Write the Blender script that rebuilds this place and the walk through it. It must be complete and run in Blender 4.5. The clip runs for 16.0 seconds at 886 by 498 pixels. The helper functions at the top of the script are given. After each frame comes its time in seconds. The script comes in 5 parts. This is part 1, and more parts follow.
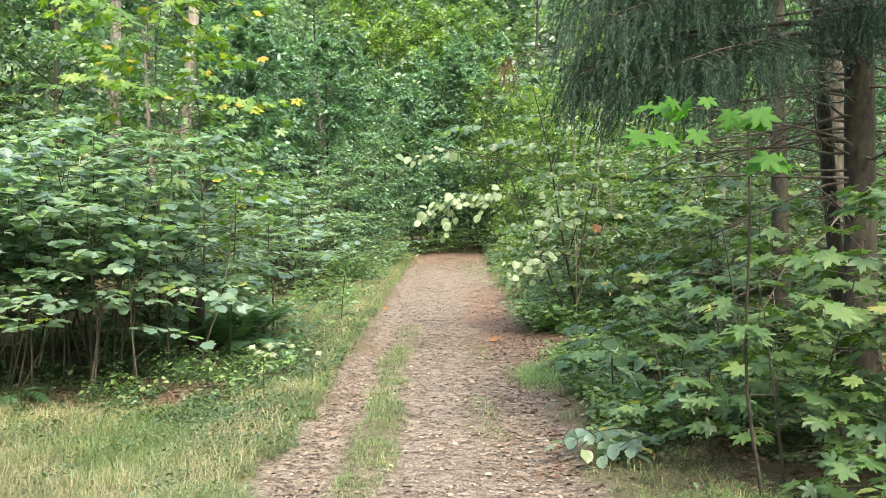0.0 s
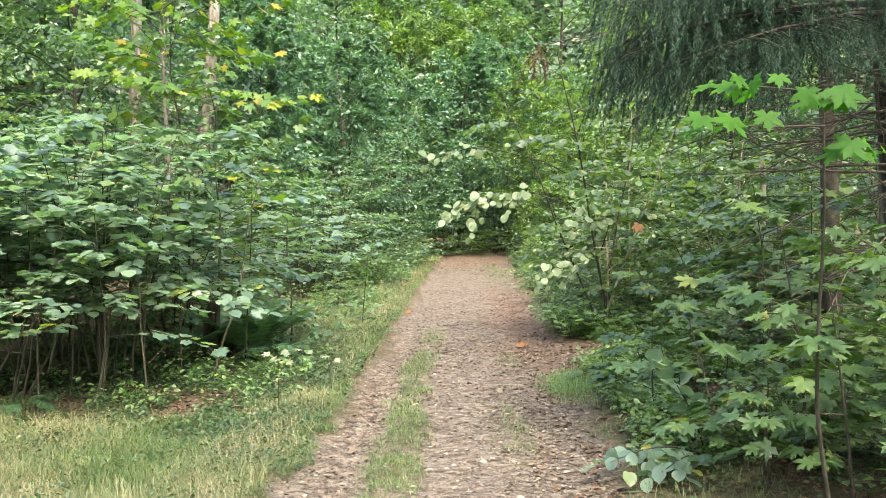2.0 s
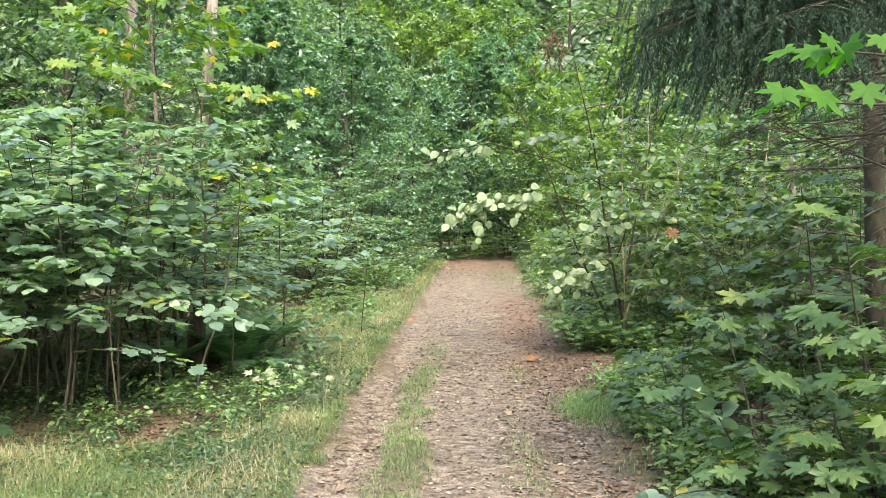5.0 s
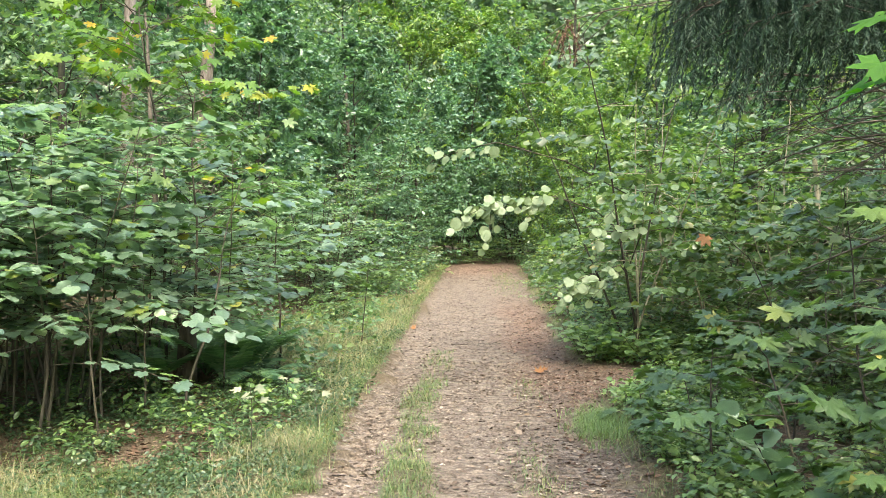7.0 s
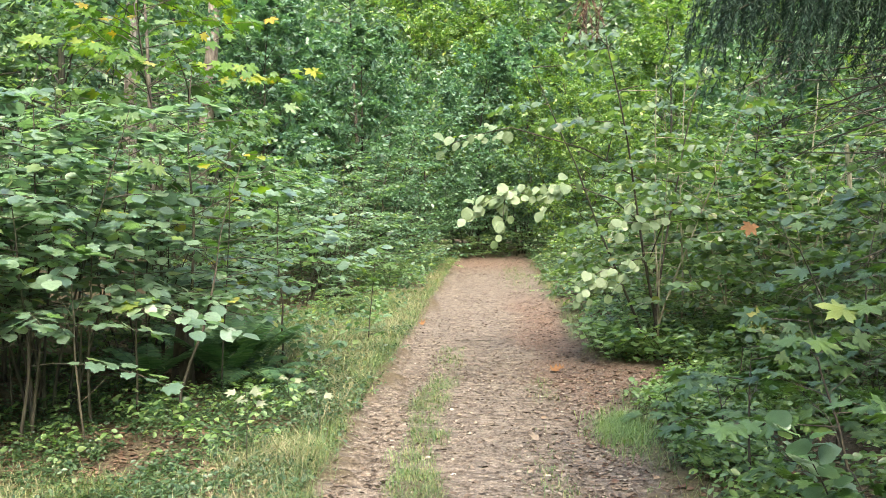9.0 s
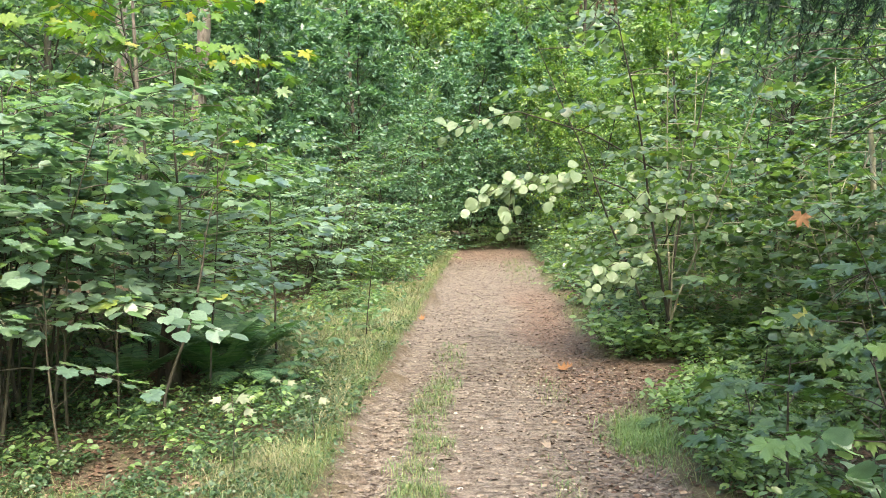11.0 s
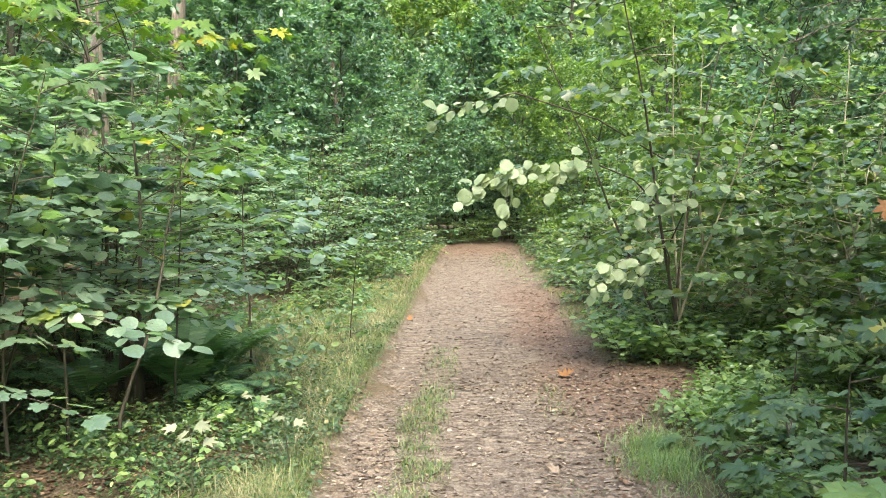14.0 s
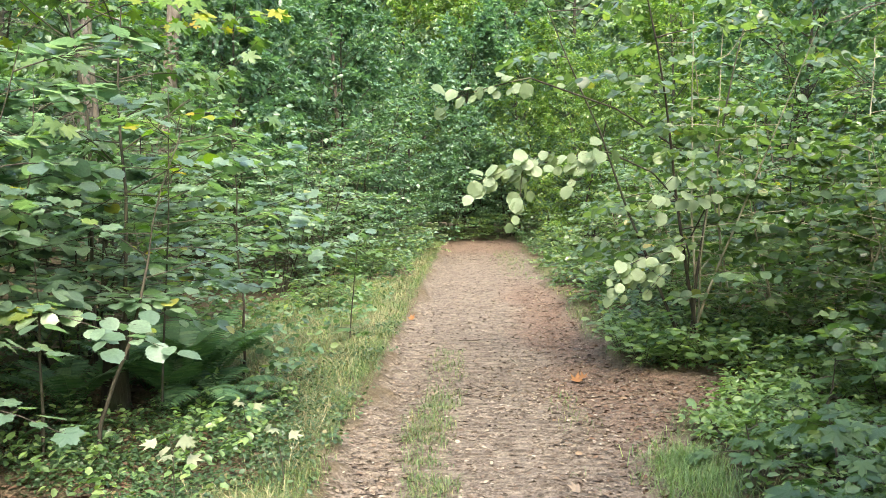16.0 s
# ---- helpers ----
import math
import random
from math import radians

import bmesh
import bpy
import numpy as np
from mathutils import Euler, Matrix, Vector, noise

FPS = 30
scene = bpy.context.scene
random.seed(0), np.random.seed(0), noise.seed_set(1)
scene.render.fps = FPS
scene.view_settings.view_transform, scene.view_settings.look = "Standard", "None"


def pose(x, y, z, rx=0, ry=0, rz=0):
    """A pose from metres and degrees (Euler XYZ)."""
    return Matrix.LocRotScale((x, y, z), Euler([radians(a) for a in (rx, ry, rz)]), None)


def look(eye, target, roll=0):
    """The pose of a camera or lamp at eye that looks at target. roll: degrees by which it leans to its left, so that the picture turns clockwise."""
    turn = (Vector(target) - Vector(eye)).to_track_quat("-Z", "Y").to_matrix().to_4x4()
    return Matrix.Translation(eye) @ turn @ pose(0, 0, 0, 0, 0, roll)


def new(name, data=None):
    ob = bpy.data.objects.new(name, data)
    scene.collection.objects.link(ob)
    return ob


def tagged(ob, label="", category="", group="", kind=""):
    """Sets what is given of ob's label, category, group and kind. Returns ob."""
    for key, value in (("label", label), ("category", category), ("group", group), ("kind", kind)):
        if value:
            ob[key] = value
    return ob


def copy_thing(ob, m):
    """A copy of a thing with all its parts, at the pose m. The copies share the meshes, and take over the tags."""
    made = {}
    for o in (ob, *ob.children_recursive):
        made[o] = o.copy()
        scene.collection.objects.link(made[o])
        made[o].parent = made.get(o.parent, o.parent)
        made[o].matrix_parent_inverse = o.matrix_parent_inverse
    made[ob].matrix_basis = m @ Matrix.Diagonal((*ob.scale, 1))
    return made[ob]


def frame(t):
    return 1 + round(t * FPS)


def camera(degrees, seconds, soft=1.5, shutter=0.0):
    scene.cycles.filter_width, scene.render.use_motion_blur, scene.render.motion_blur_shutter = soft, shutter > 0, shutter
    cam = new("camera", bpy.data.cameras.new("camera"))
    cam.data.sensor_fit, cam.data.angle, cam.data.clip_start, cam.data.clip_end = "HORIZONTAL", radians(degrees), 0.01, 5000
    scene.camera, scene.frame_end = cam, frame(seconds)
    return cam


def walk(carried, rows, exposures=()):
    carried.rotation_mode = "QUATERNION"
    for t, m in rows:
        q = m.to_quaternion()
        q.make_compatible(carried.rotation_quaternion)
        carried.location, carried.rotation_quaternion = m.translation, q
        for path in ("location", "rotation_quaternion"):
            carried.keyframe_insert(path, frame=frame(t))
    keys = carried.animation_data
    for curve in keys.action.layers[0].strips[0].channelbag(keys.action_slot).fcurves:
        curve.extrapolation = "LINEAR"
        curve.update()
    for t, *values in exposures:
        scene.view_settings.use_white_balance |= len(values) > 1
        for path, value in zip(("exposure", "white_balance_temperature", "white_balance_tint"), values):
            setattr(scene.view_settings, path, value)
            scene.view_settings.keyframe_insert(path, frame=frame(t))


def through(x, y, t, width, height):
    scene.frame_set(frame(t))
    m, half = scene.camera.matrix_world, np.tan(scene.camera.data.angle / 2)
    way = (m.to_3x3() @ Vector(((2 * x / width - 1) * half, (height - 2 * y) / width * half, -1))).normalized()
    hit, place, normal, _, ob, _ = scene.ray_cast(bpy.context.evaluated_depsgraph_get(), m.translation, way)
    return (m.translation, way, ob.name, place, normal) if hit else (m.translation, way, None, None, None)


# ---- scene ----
cam = camera(57.9, 16.0, 0.45)
METRES, EYE, TILT, LEAN, TURN = 3.7, 1.64, 0.0, 0.0, 0.0
ROWS = [
    (0.0, 0.0, 0.0, 0.0, -0.03, -2.24, 0.75),
    (0.5, 0.0029, 0.0285, 0.0022, 0.91, -2.3, 0.99),
    (1.0, 0.0028, 0.0555, -0.0004, 1.49, -2.31, 1.07),
    (1.5, -0.0, 0.0858, -0.0049, 1.62, -2.25, 1.04),
    (2.0, -0.0078, 0.1218, -0.0068, 1.6, -2.06, 0.81),
    (2.5, -0.0154, 0.1579, -0.0023, 1.38, -2.01, 0.68),
    (3.0, -0.0165, 0.1887, 0.0013, 1.23, -1.98, 0.69),
    (3.5, -0.014, 0.2185, -0.0007, 1.22, -1.91, 0.77),
    (4.0, -0.0081, 0.252, -0.0052, 1.47, -1.87, 0.71),
    (6.5, -0.0097, 0.4117, -0.0072, 2.38, -1.63, 0.65),
    (7.0, -0.0174, 0.4429, -0.0043, 2.24, -1.56, 0.45),
    (7.5, -0.0227, 0.4695, -0.0046, 2.22, -1.69, 0.28),
    (8.0, -0.0264, 0.4965, -0.0096, 2.38, -1.85, 0.27),
    (8.5, -0.0276, 0.5274, -0.0133, 2.66, -1.91, 0.41),
    (9.0, -0.0257, 0.5636, -0.0125, 2.88, -1.99, 0.52),
    (11.5, -0.0521, 0.7129, -0.0138, 2.54, -2.72, 0.74),
    (12.0, -0.06, 0.7421, -0.0096, 2.19, -2.81, 0.66),
    (12.5, -0.0643, 0.7676, -0.0087, 1.78, -2.95, 0.61),
    (13.0, -0.0652, 0.7959, -0.0138, 1.6, -2.96, 0.77),
    (13.5, -0.0629, 0.8302, -0.0177, 1.6, -2.91, 0.94),
    (14.0, -0.0605, 0.8671, -0.0147, 1.68, -3.06, 1.1),
    (14.5, -0.0599, 0.8983, -0.0144, 1.93, -3.16, 1.15),
    (15.0, -0.0628, 0.9248, -0.0156, 2.05, -3.25, 1.15),
    (15.5, -0.0699, 0.9509, -0.0206, 1.88, -3.26, 1.03),
    (16.0, -0.0825, 0.9824, -0.0224, 1.59, -3.24, 0.73),
]
walk(cam, [(t, pose(0, 0, EYE, TILT, LEAN, TURN) @ pose(METRES * x, METRES * y, METRES * z, 90 + pitch, roll, yaw)) for t, x, y, z, yaw, pitch, roll in ROWS], [(0.0, 2.7, 7100, 5), (16.0, 2.7, 7100, 5)])

# ---- world, sun, exposure ----
SUN_EL, SUN_AZ = radians(55), radians(165)      # height, and bearing from +y towards +x
world = bpy.data.worlds.new("sky")
scene.world = world
world.use_nodes = True
wn = world.node_tree.nodes
sky = wn.new("ShaderNodeTexSky")
sky.sky_type, sky.sun_disc = "NISHITA", False
sky.sun_elevation, sky.sun_rotation = SUN_EL, SUN_AZ
sky.air_density, sky.dust_density, sky.ozone_density = 1.0, 3.0, 1.0
wn["Background"].inputs["Strength"].default_value = 0.15
world.node_tree.links.new(sky.outputs[0], wn["Background"].inputs["Color"])
sun = new("sun", bpy.data.lights.new("sun", "SUN"))
sun.data.energy, sun.data.angle, sun.data.color = 1.3, radians(22), (1.0, 0.95, 0.86)
sun.matrix_world = look((0, 0, 0), (-math.sin(SUN_AZ) * math.cos(SUN_EL), -math.cos(SUN_AZ) * math.cos(SUN_EL), -math.sin(SUN_EL)))


# ---- materials ----
def node_material(name):
    m = bpy.data.materials.new(name)
    m.use_nodes = True
    nt = m.node_tree
    return m, nt, nt.nodes, nt.links, nt.nodes["Principled BSDF"]


def ramp(nodes, stops, smooth=False):
    r = nodes.new("ShaderNodeValToRGB")
    if not smooth:
        r.color_ramp.interpolation = "LINEAR"
    el = r.color_ramp.elements
    el[0].position, el[0].color = stops[0][0], (*stops[0][1], 1)
    el[1].position, el[1].color = stops[-1][0], (*stops[-1][1], 1)
    for p, c in stops[1:-1]:
        e = el.new(p)
        e.color = (*c, 1)
    return r


def leaf_material(name, stops, through_colour, through=0.33, rough=0.38, spec=0.6, mottling=0.35, wax=0.0):
    """Leaves: a colour for each leaf, mottled, glossy above and letting light through."""
    m, nt, nd, ln, bsdf = node_material(name)
    geo, info = nd.new("ShaderNodeNewGeometry"), nd.new("ShaderNodeObjectInfo")
    add = nd.new("ShaderNodeMath")
    add.operation = "ADD"
    ln.new(geo.outputs["Random Per Island"], add.inputs[0])
    ln.new(info.outputs["Random"], add.inputs[1])
    fr = nd.new("ShaderNodeMath")
    fr.operation = "FRACT"
    ln.new(add.outputs[0], fr.inputs[0])
    r = ramp(nd, stops)
    ln.new(fr.outputs[0], r.inputs[0])
    tc = nd.new("ShaderNodeTexCoord")
    n1, n2 = nd.new("ShaderNodeTexNoise"), nd.new("ShaderNodeTexNoise")
    n1.inputs["Scale"].default_value, n1.inputs["Detail"].default_value = 60, 3
    n2.inputs["Scale"].default_value = 1.3
    for n in (n1, n2):
        ln.new(tc.outputs["Object"], n.inputs["Vector"])
    sm = nd.new("ShaderNodeMath")
    sm.operation = "ADD"
    ln.new(n1.outputs[0], sm.inputs[0])
    ln.new(n2.outputs[0], sm.inputs[1])
    mr = nd.new("ShaderNodeMapRange")
    mr.inputs["From Min"].default_value, mr.inputs["From Max"].default_value = 0.6, 1.4
    mr.inputs["To Min"].default_value, mr.inputs["To Max"].default_value = 1 - mottling, 1 + mottling
    ln.new(sm.outputs[0], mr.inputs[0])
    mul = nd.new("ShaderNodeVectorMath")
    mul.operation = "SCALE"
    ln.new(r.outputs[0], mul.inputs[0])
    ln.new(mr.outputs[0], mul.inputs["Scale"])
    ln.new(mul.outputs[0], bsdf.inputs["Base Color"])
    bsdf.inputs["Roughness"].default_value = rough
    bsdf.inputs["Specular IOR Level"].default_value = spec
    bsdf.inputs["Coat Weight"].default_value, bsdf.inputs["Coat Roughness"].default_value = wax, 0.32
    bump = nd.new("ShaderNodeBump")
    bump.inputs["Strength"].default_value, bump.inputs["Distance"].default_value = 0.35, 0.004
    ln.new(n1.outputs[0], bump.inputs["Height"])
    ln.new(bump.outputs[0], bsdf.inputs["Normal"])
    if through > 0:
        tr, mix = nd.new("ShaderNodeBsdfTranslucent"), nd.new("ShaderNodeMixShader")
        tint = nd.new("ShaderNodeMix")
        tint.data_type, tint.blend_type = "RGBA", "MULTIPLY"
        tint.inputs["Factor"].default_value = 1.0
        ln.new(mul.outputs[0], tint.inputs["A"])
        tint.inputs["B"].default_value = (*through_colour, 1)
        ln.new(tint.outputs["Result"], tr.inputs["Color"])
        mix.inputs[0].default_value = through
        ln.new(bsdf.outputs[0], mix.inputs[1])
        ln.new(tr.outputs[0], mix.inputs[2])
        ln.new(mix.outputs[0], nd["Material Output"].inputs["Surface"])
    return m


def bark_material(name, dark, light, scale=14.0, stretch=0.2, moss=0.0, depth=0.02):
    m, nt, nd, ln, bsdf = node_material(name)
    tc, mp = nd.new("ShaderNodeTexCoord"), nd.new("ShaderNodeMapping")
    mp.inputs["Scale"].default_value = (1, 1, stretch)
    ln.new(tc.outputs["Object"], mp.inputs["Vector"])
    n1, n2 = nd.new("ShaderNodeTexNoise"), nd.new("ShaderNodeTexNoise")
    n1.inputs["Scale"].default_value, n1.inputs["Detail"].default_value, n1.inputs["Roughness"].default_value = scale, 6, 0.7
    n2.inputs["Scale"].default_value, n2.inputs["Detail"].default_value = 2.2, 3
    ln.new(mp.outputs[0], n1.inputs["Vector"])
    ln.new(tc.outputs["Object"], n2.inputs["Vector"])
    r = ramp(nd, [(0.38, dark), (0.62, light)])
    ln.new(n1.outputs[0], r.inputs[0])
    mx = nd.new("ShaderNodeMix")
    mx.data_type = "RGBA"
    mr = nd.new("ShaderNodeMapRange")
    mr.inputs["From Min"].default_value, mr.inputs["From Max"].default_value = 0.45, 0.7
    mr.inputs["To Max"].default_value = moss
    ln.new(n2.outputs[0], mr.inputs[0])
    ln.new(mr.outputs[0], mx.inputs["Factor"])
    ln.new(r.outputs[0], mx.inputs["A"])
    mx.inputs["B"].default_value = (0.07, 0.10, 0.03, 1)
    ln.new(mx.outputs["Result"], bsdf.inputs["Base Color"])
    bsdf.inputs["Roughness"].default_value = 0.9
    bump = nd.new("ShaderNodeBump")
    bump.inputs["Strength"].default_value, bump.inputs["Distance"].default_value = 0.9, depth
    ln.new(n1.outputs[0], bump.inputs["Height"])
    ln.new(bump.outputs[0], bsdf.inputs["Normal"])
    return m


GREEN_T = (1.5, 1.75, 0.7)
COOL_T = (1.3, 1.55, 0.9)
# bluish sky sheen is partly mixed into this pale base colour
M_HAZEL = leaf_material("hazel_leaf", [(0.0, (0.078, 0.132, 0.090)), (0.5, (0.140, 0.208, 0.142)), (0.9, (0.210, 0.288, 0.195)), (0.985, (0.18, 0.23, 0.08)), (1.0, (0.34, 0.29, 0.06))], COOL_T, 0.45, 0.36, 0.8, 0.35, 0.6)
# pale base: sunlight painted into the hazel sprays; also the withered dry bush
M_PALE = leaf_material("sunlit_and_withered_leaf", [(0.0, (0.14, 0.195, 0.10)), (0.6, (0.195, 0.255, 0.14)), (1.0, (0.26, 0.32, 0.20))], (1.3, 1.35, 0.7), 0.42, 0.5, 0.6, 0.2)
M_BUSH = leaf_material("bush_leaf", [(0.0, (0.046, 0.090, 0.056)), (0.5, (0.092, 0.157, 0.088)), (0.92, (0.160, 0.232, 0.125)), (1.0, (0.17, 0.22, 0.04))], GREEN_T, 0.42, 0.42)
M_DARK = leaf_material("dark_bush_leaf", [(0.0, (0.042, 0.092, 0.062)), (0.6, (0.085, 0.160, 0.102)), (1.0, (0.155, 0.245, 0.150))], GREEN_T, 0.4, 0.40)
# yellower version of the hazel leaf, with a backlit look put into the colour
M_LIME_BACKLIT = leaf_material("backlit_lime_leaf", [(0.0, (0.050, 0.092, 0.042)), (0.5, (0.090, 0.145, 0.068)), (0.88, (0.155, 0.22, 0.11)), (0.985, (0.17, 0.22, 0.08)), (1.0, (0.28, 0.23, 0.06))], (1.5, 1.7, 0.55), 0.46, 0.38, 0.6, 0.35, 0.35)
M_LIGHT = leaf_material("light_tree_leaf", [(0.0, (0.060, 0.115, 0.034)), (0.5, (0.105, 0.180, 0.046)), (0.9, (0.17, 0.25, 0.06)), (1.0, (0.22, 0.24, 0.05))], GREEN_T, 0.42, 0.42)
M_MAPLE = leaf_material("maple_leaf", [(0.0, (0.040, 0.082, 0.027)), (0.6, (0.066, 0.122, 0.037)), (0.97, (0.105, 0.165, 0.048)), (0.985, (0.13, 0.17, 0.05)), (1.0, (0.26, 0.23, 0.06))], GREEN_T, 0.33, 0.45, 0.5, 0.2, 0.2)
# lit copy of the maple leaf: skylight painted in as a paler, bluer base
M_MAPLE_LIT = leaf_material("lit_layered_maple_leaf", [(0.0, (0.075, 0.135, 0.088)), (0.55, (0.125, 0.195, 0.130)), (0.93, (0.175, 0.25, 0.155)), (0.98, (0.17, 0.23, 0.06)), (1.0, (0.30, 0.26, 0.05))], (1.4, 1.65, 0.6), 0.45, 0.36, 0.7, 0.2, 0.7)
# fresh green, lightened further to paint in the sunlit patch at the edge
M_FRESH_LIT = leaf_material("lit_fresh_leaf", [(0.0, (0.085, 0.15, 0.055)), (0.6, (0.14, 0.22, 0.08)), (1.0, (0.22, 0.29, 0.11))], GREEN_T, 0.4, 0.42, 0.6, 0.25, 0.4)
M_MAPLE_Y = leaf_material("yellow_maple_leaf", [(0.0, (0.065, 0.140, 0.03)), (0.5, (0.095, 0.180, 0.03)), (0.90, (0.14, 0.215, 0.03)), (0.96, (0.26, 0.25, 0.03)), (1.0, (0.36, 0.22, 0.035))], (1.4, 1.5, 0.5), 0.45, 0.45, 0.4, 0.2)
# maple leaf with backlight put into its vivid green and high translucency
M_MAPLE_SUNLIT = leaf_material("sunlit_maple_leaf", [(0.0, (0.045, 0.14, 0.018)), (0.97, (0.07, 0.18, 0.022)), (1.0, (0.22, 0.22, 0.03))], (1.4, 1.8, 0.4), 0.6, 0.5, 0.3, 0.2)
M_HERB = leaf_material("herb_leaf", [(0.0, (0.026, 0.056, 0.024)), (0.55, (0.042, 0.084, 0.034)), (0.9, (0.070, 0.115, 0.046)), (0.97, (0.12, 0.13, 0.05)), (1.0, (0.17, 0.13, 0.06))], GREEN_T, 0.28, 0.45)
M_GRASS = leaf_material("grass_blade", [(0.0, (0.050, 0.098, 0.030)), (0.5, (0.095, 0.148, 0.050)), (0.75, (0.145, 0.172, 0.066)), (1.0, (0.24, 0.215, 0.11))], GREEN_T, 0.3, 0.45)
M_STRAW = leaf_material("straw_blade", [(0.0, (0.14, 0.15, 0.07)), (0.5, (0.23, 0.21, 0.11)), (1.0, (0.33, 0.29, 0.18))], (1.2, 1.1, 0.7), 0.25, 0.6)
M_FERN = leaf_material("fern_frond", [(0.0, (0.042, 0.095, 0.045)), (0.6, (0.068, 0.135, 0.065)), (1.0, (0.105, 0.175, 0.08))], GREEN_T, 0.3, 0.5, 0.35)
M_BLEACHED = leaf_material("bleached_leaf", [(0.0, (0.15, 0.18, 0.11)), (1.0, (0.26, 0.27, 0.18))], (1.0, 1.0, 0.8), 0.3, 0.6, 0.3, 0.15)
M_LITTER = leaf_material("dry_litter_leaf", [(0.0, (0.075, 0.052, 0.038)), (0.4, (0.11, 0.076, 0.052)), (0.65, (0.15, 0.11, 0.08)), (0.90, (0.20, 0.16, 0.12)), (1.0, (0.28, 0.235, 0.18))], (1, 1, 1), 0.0, 0.7, 0.35)
M_RUST = leaf_material("rust_litter_leaf", [(0.0, (0.045, 0.026, 0.017)), (0.5, (0.095, 0.052, 0.033)), (0.85, (0.14, 0.088, 0.058)), (1.0, (0.20, 0.145, 0.095))], (1, 1, 1), 0.0, 0.75, 0.3)
M_CLOD = leaf_material("dirt_clod", [(0.0, (0.075, 0.058, 0.048)), (0.5, (0.115, 0.093, 0.079)), (0.92, (0.15, 0.125, 0.108)), (1.0, (0.23, 0.20, 0.175))], (1, 1, 1), 0.0, 0.95, 0.2)
M_FLECK = leaf_material("trodden_fleck", [(0.0, (0.045, 0.032, 0.024)), (0.45, (0.10, 0.072, 0.054)), (0.8, (0.17, 0.135, 0.108)), (1.0, (0.32, 0.28, 0.235))], (1, 1, 1), 0.0, 0.8, 0.25)
M_ORANGE = leaf_material("orange_leaf", [(0.0, (0.19, 0.085, 0.032)), (1.0, (0.26, 0.125, 0.048))], (1, 1, 1), 0.2, 0.6, 0.3)
M_NEEDLE = leaf_material("spruce_needle", [(0.0, (0.010, 0.027, 0.016)), (0.6, (0.019, 0.046, 0.027)), (1.0, (0.042, 0.078, 0.044))], (1.2, 1.4, 0.7), 0.15, 0.6, 0.3)
M_TWIG = bark_material("twig_bark", (0.022, 0.017, 0.012), (0.058, 0.046, 0.032), 30, 0.3, 0.3, 0.004)
M_PALESTEM = bark_material("pale_stem_bark", (0.16, 0.14, 0.09), (0.34, 0.31, 0.22), 20, 0.3, 0.5, 0.004)
M_ROD = bark_material("hazel_rod_bark", (0.04, 0.032, 0.022), (0.12, 0.097, 0.068), 26, 0.3, 0.35, 0.004)
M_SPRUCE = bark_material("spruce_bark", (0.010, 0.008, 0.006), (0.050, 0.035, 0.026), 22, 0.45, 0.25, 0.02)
M_PINE = bark_material("pine_bark", (0.13, 0.10, 0.085), (0.33, 0.27, 0.23), 12, 0.22, 0.15, 0.03)
M_DEAD = bark_material("dead_wood", (0.035, 0.028, 0.021), (0.13, 0.105, 0.082), 24, 0.3, 0.3, 0.005)
M_STUMP = bark_material("rotten_stump_wood", (0.018, 0.013, 0.009), (0.06, 0.045, 0.03), 18, 0.25, 0.5, 0.03)


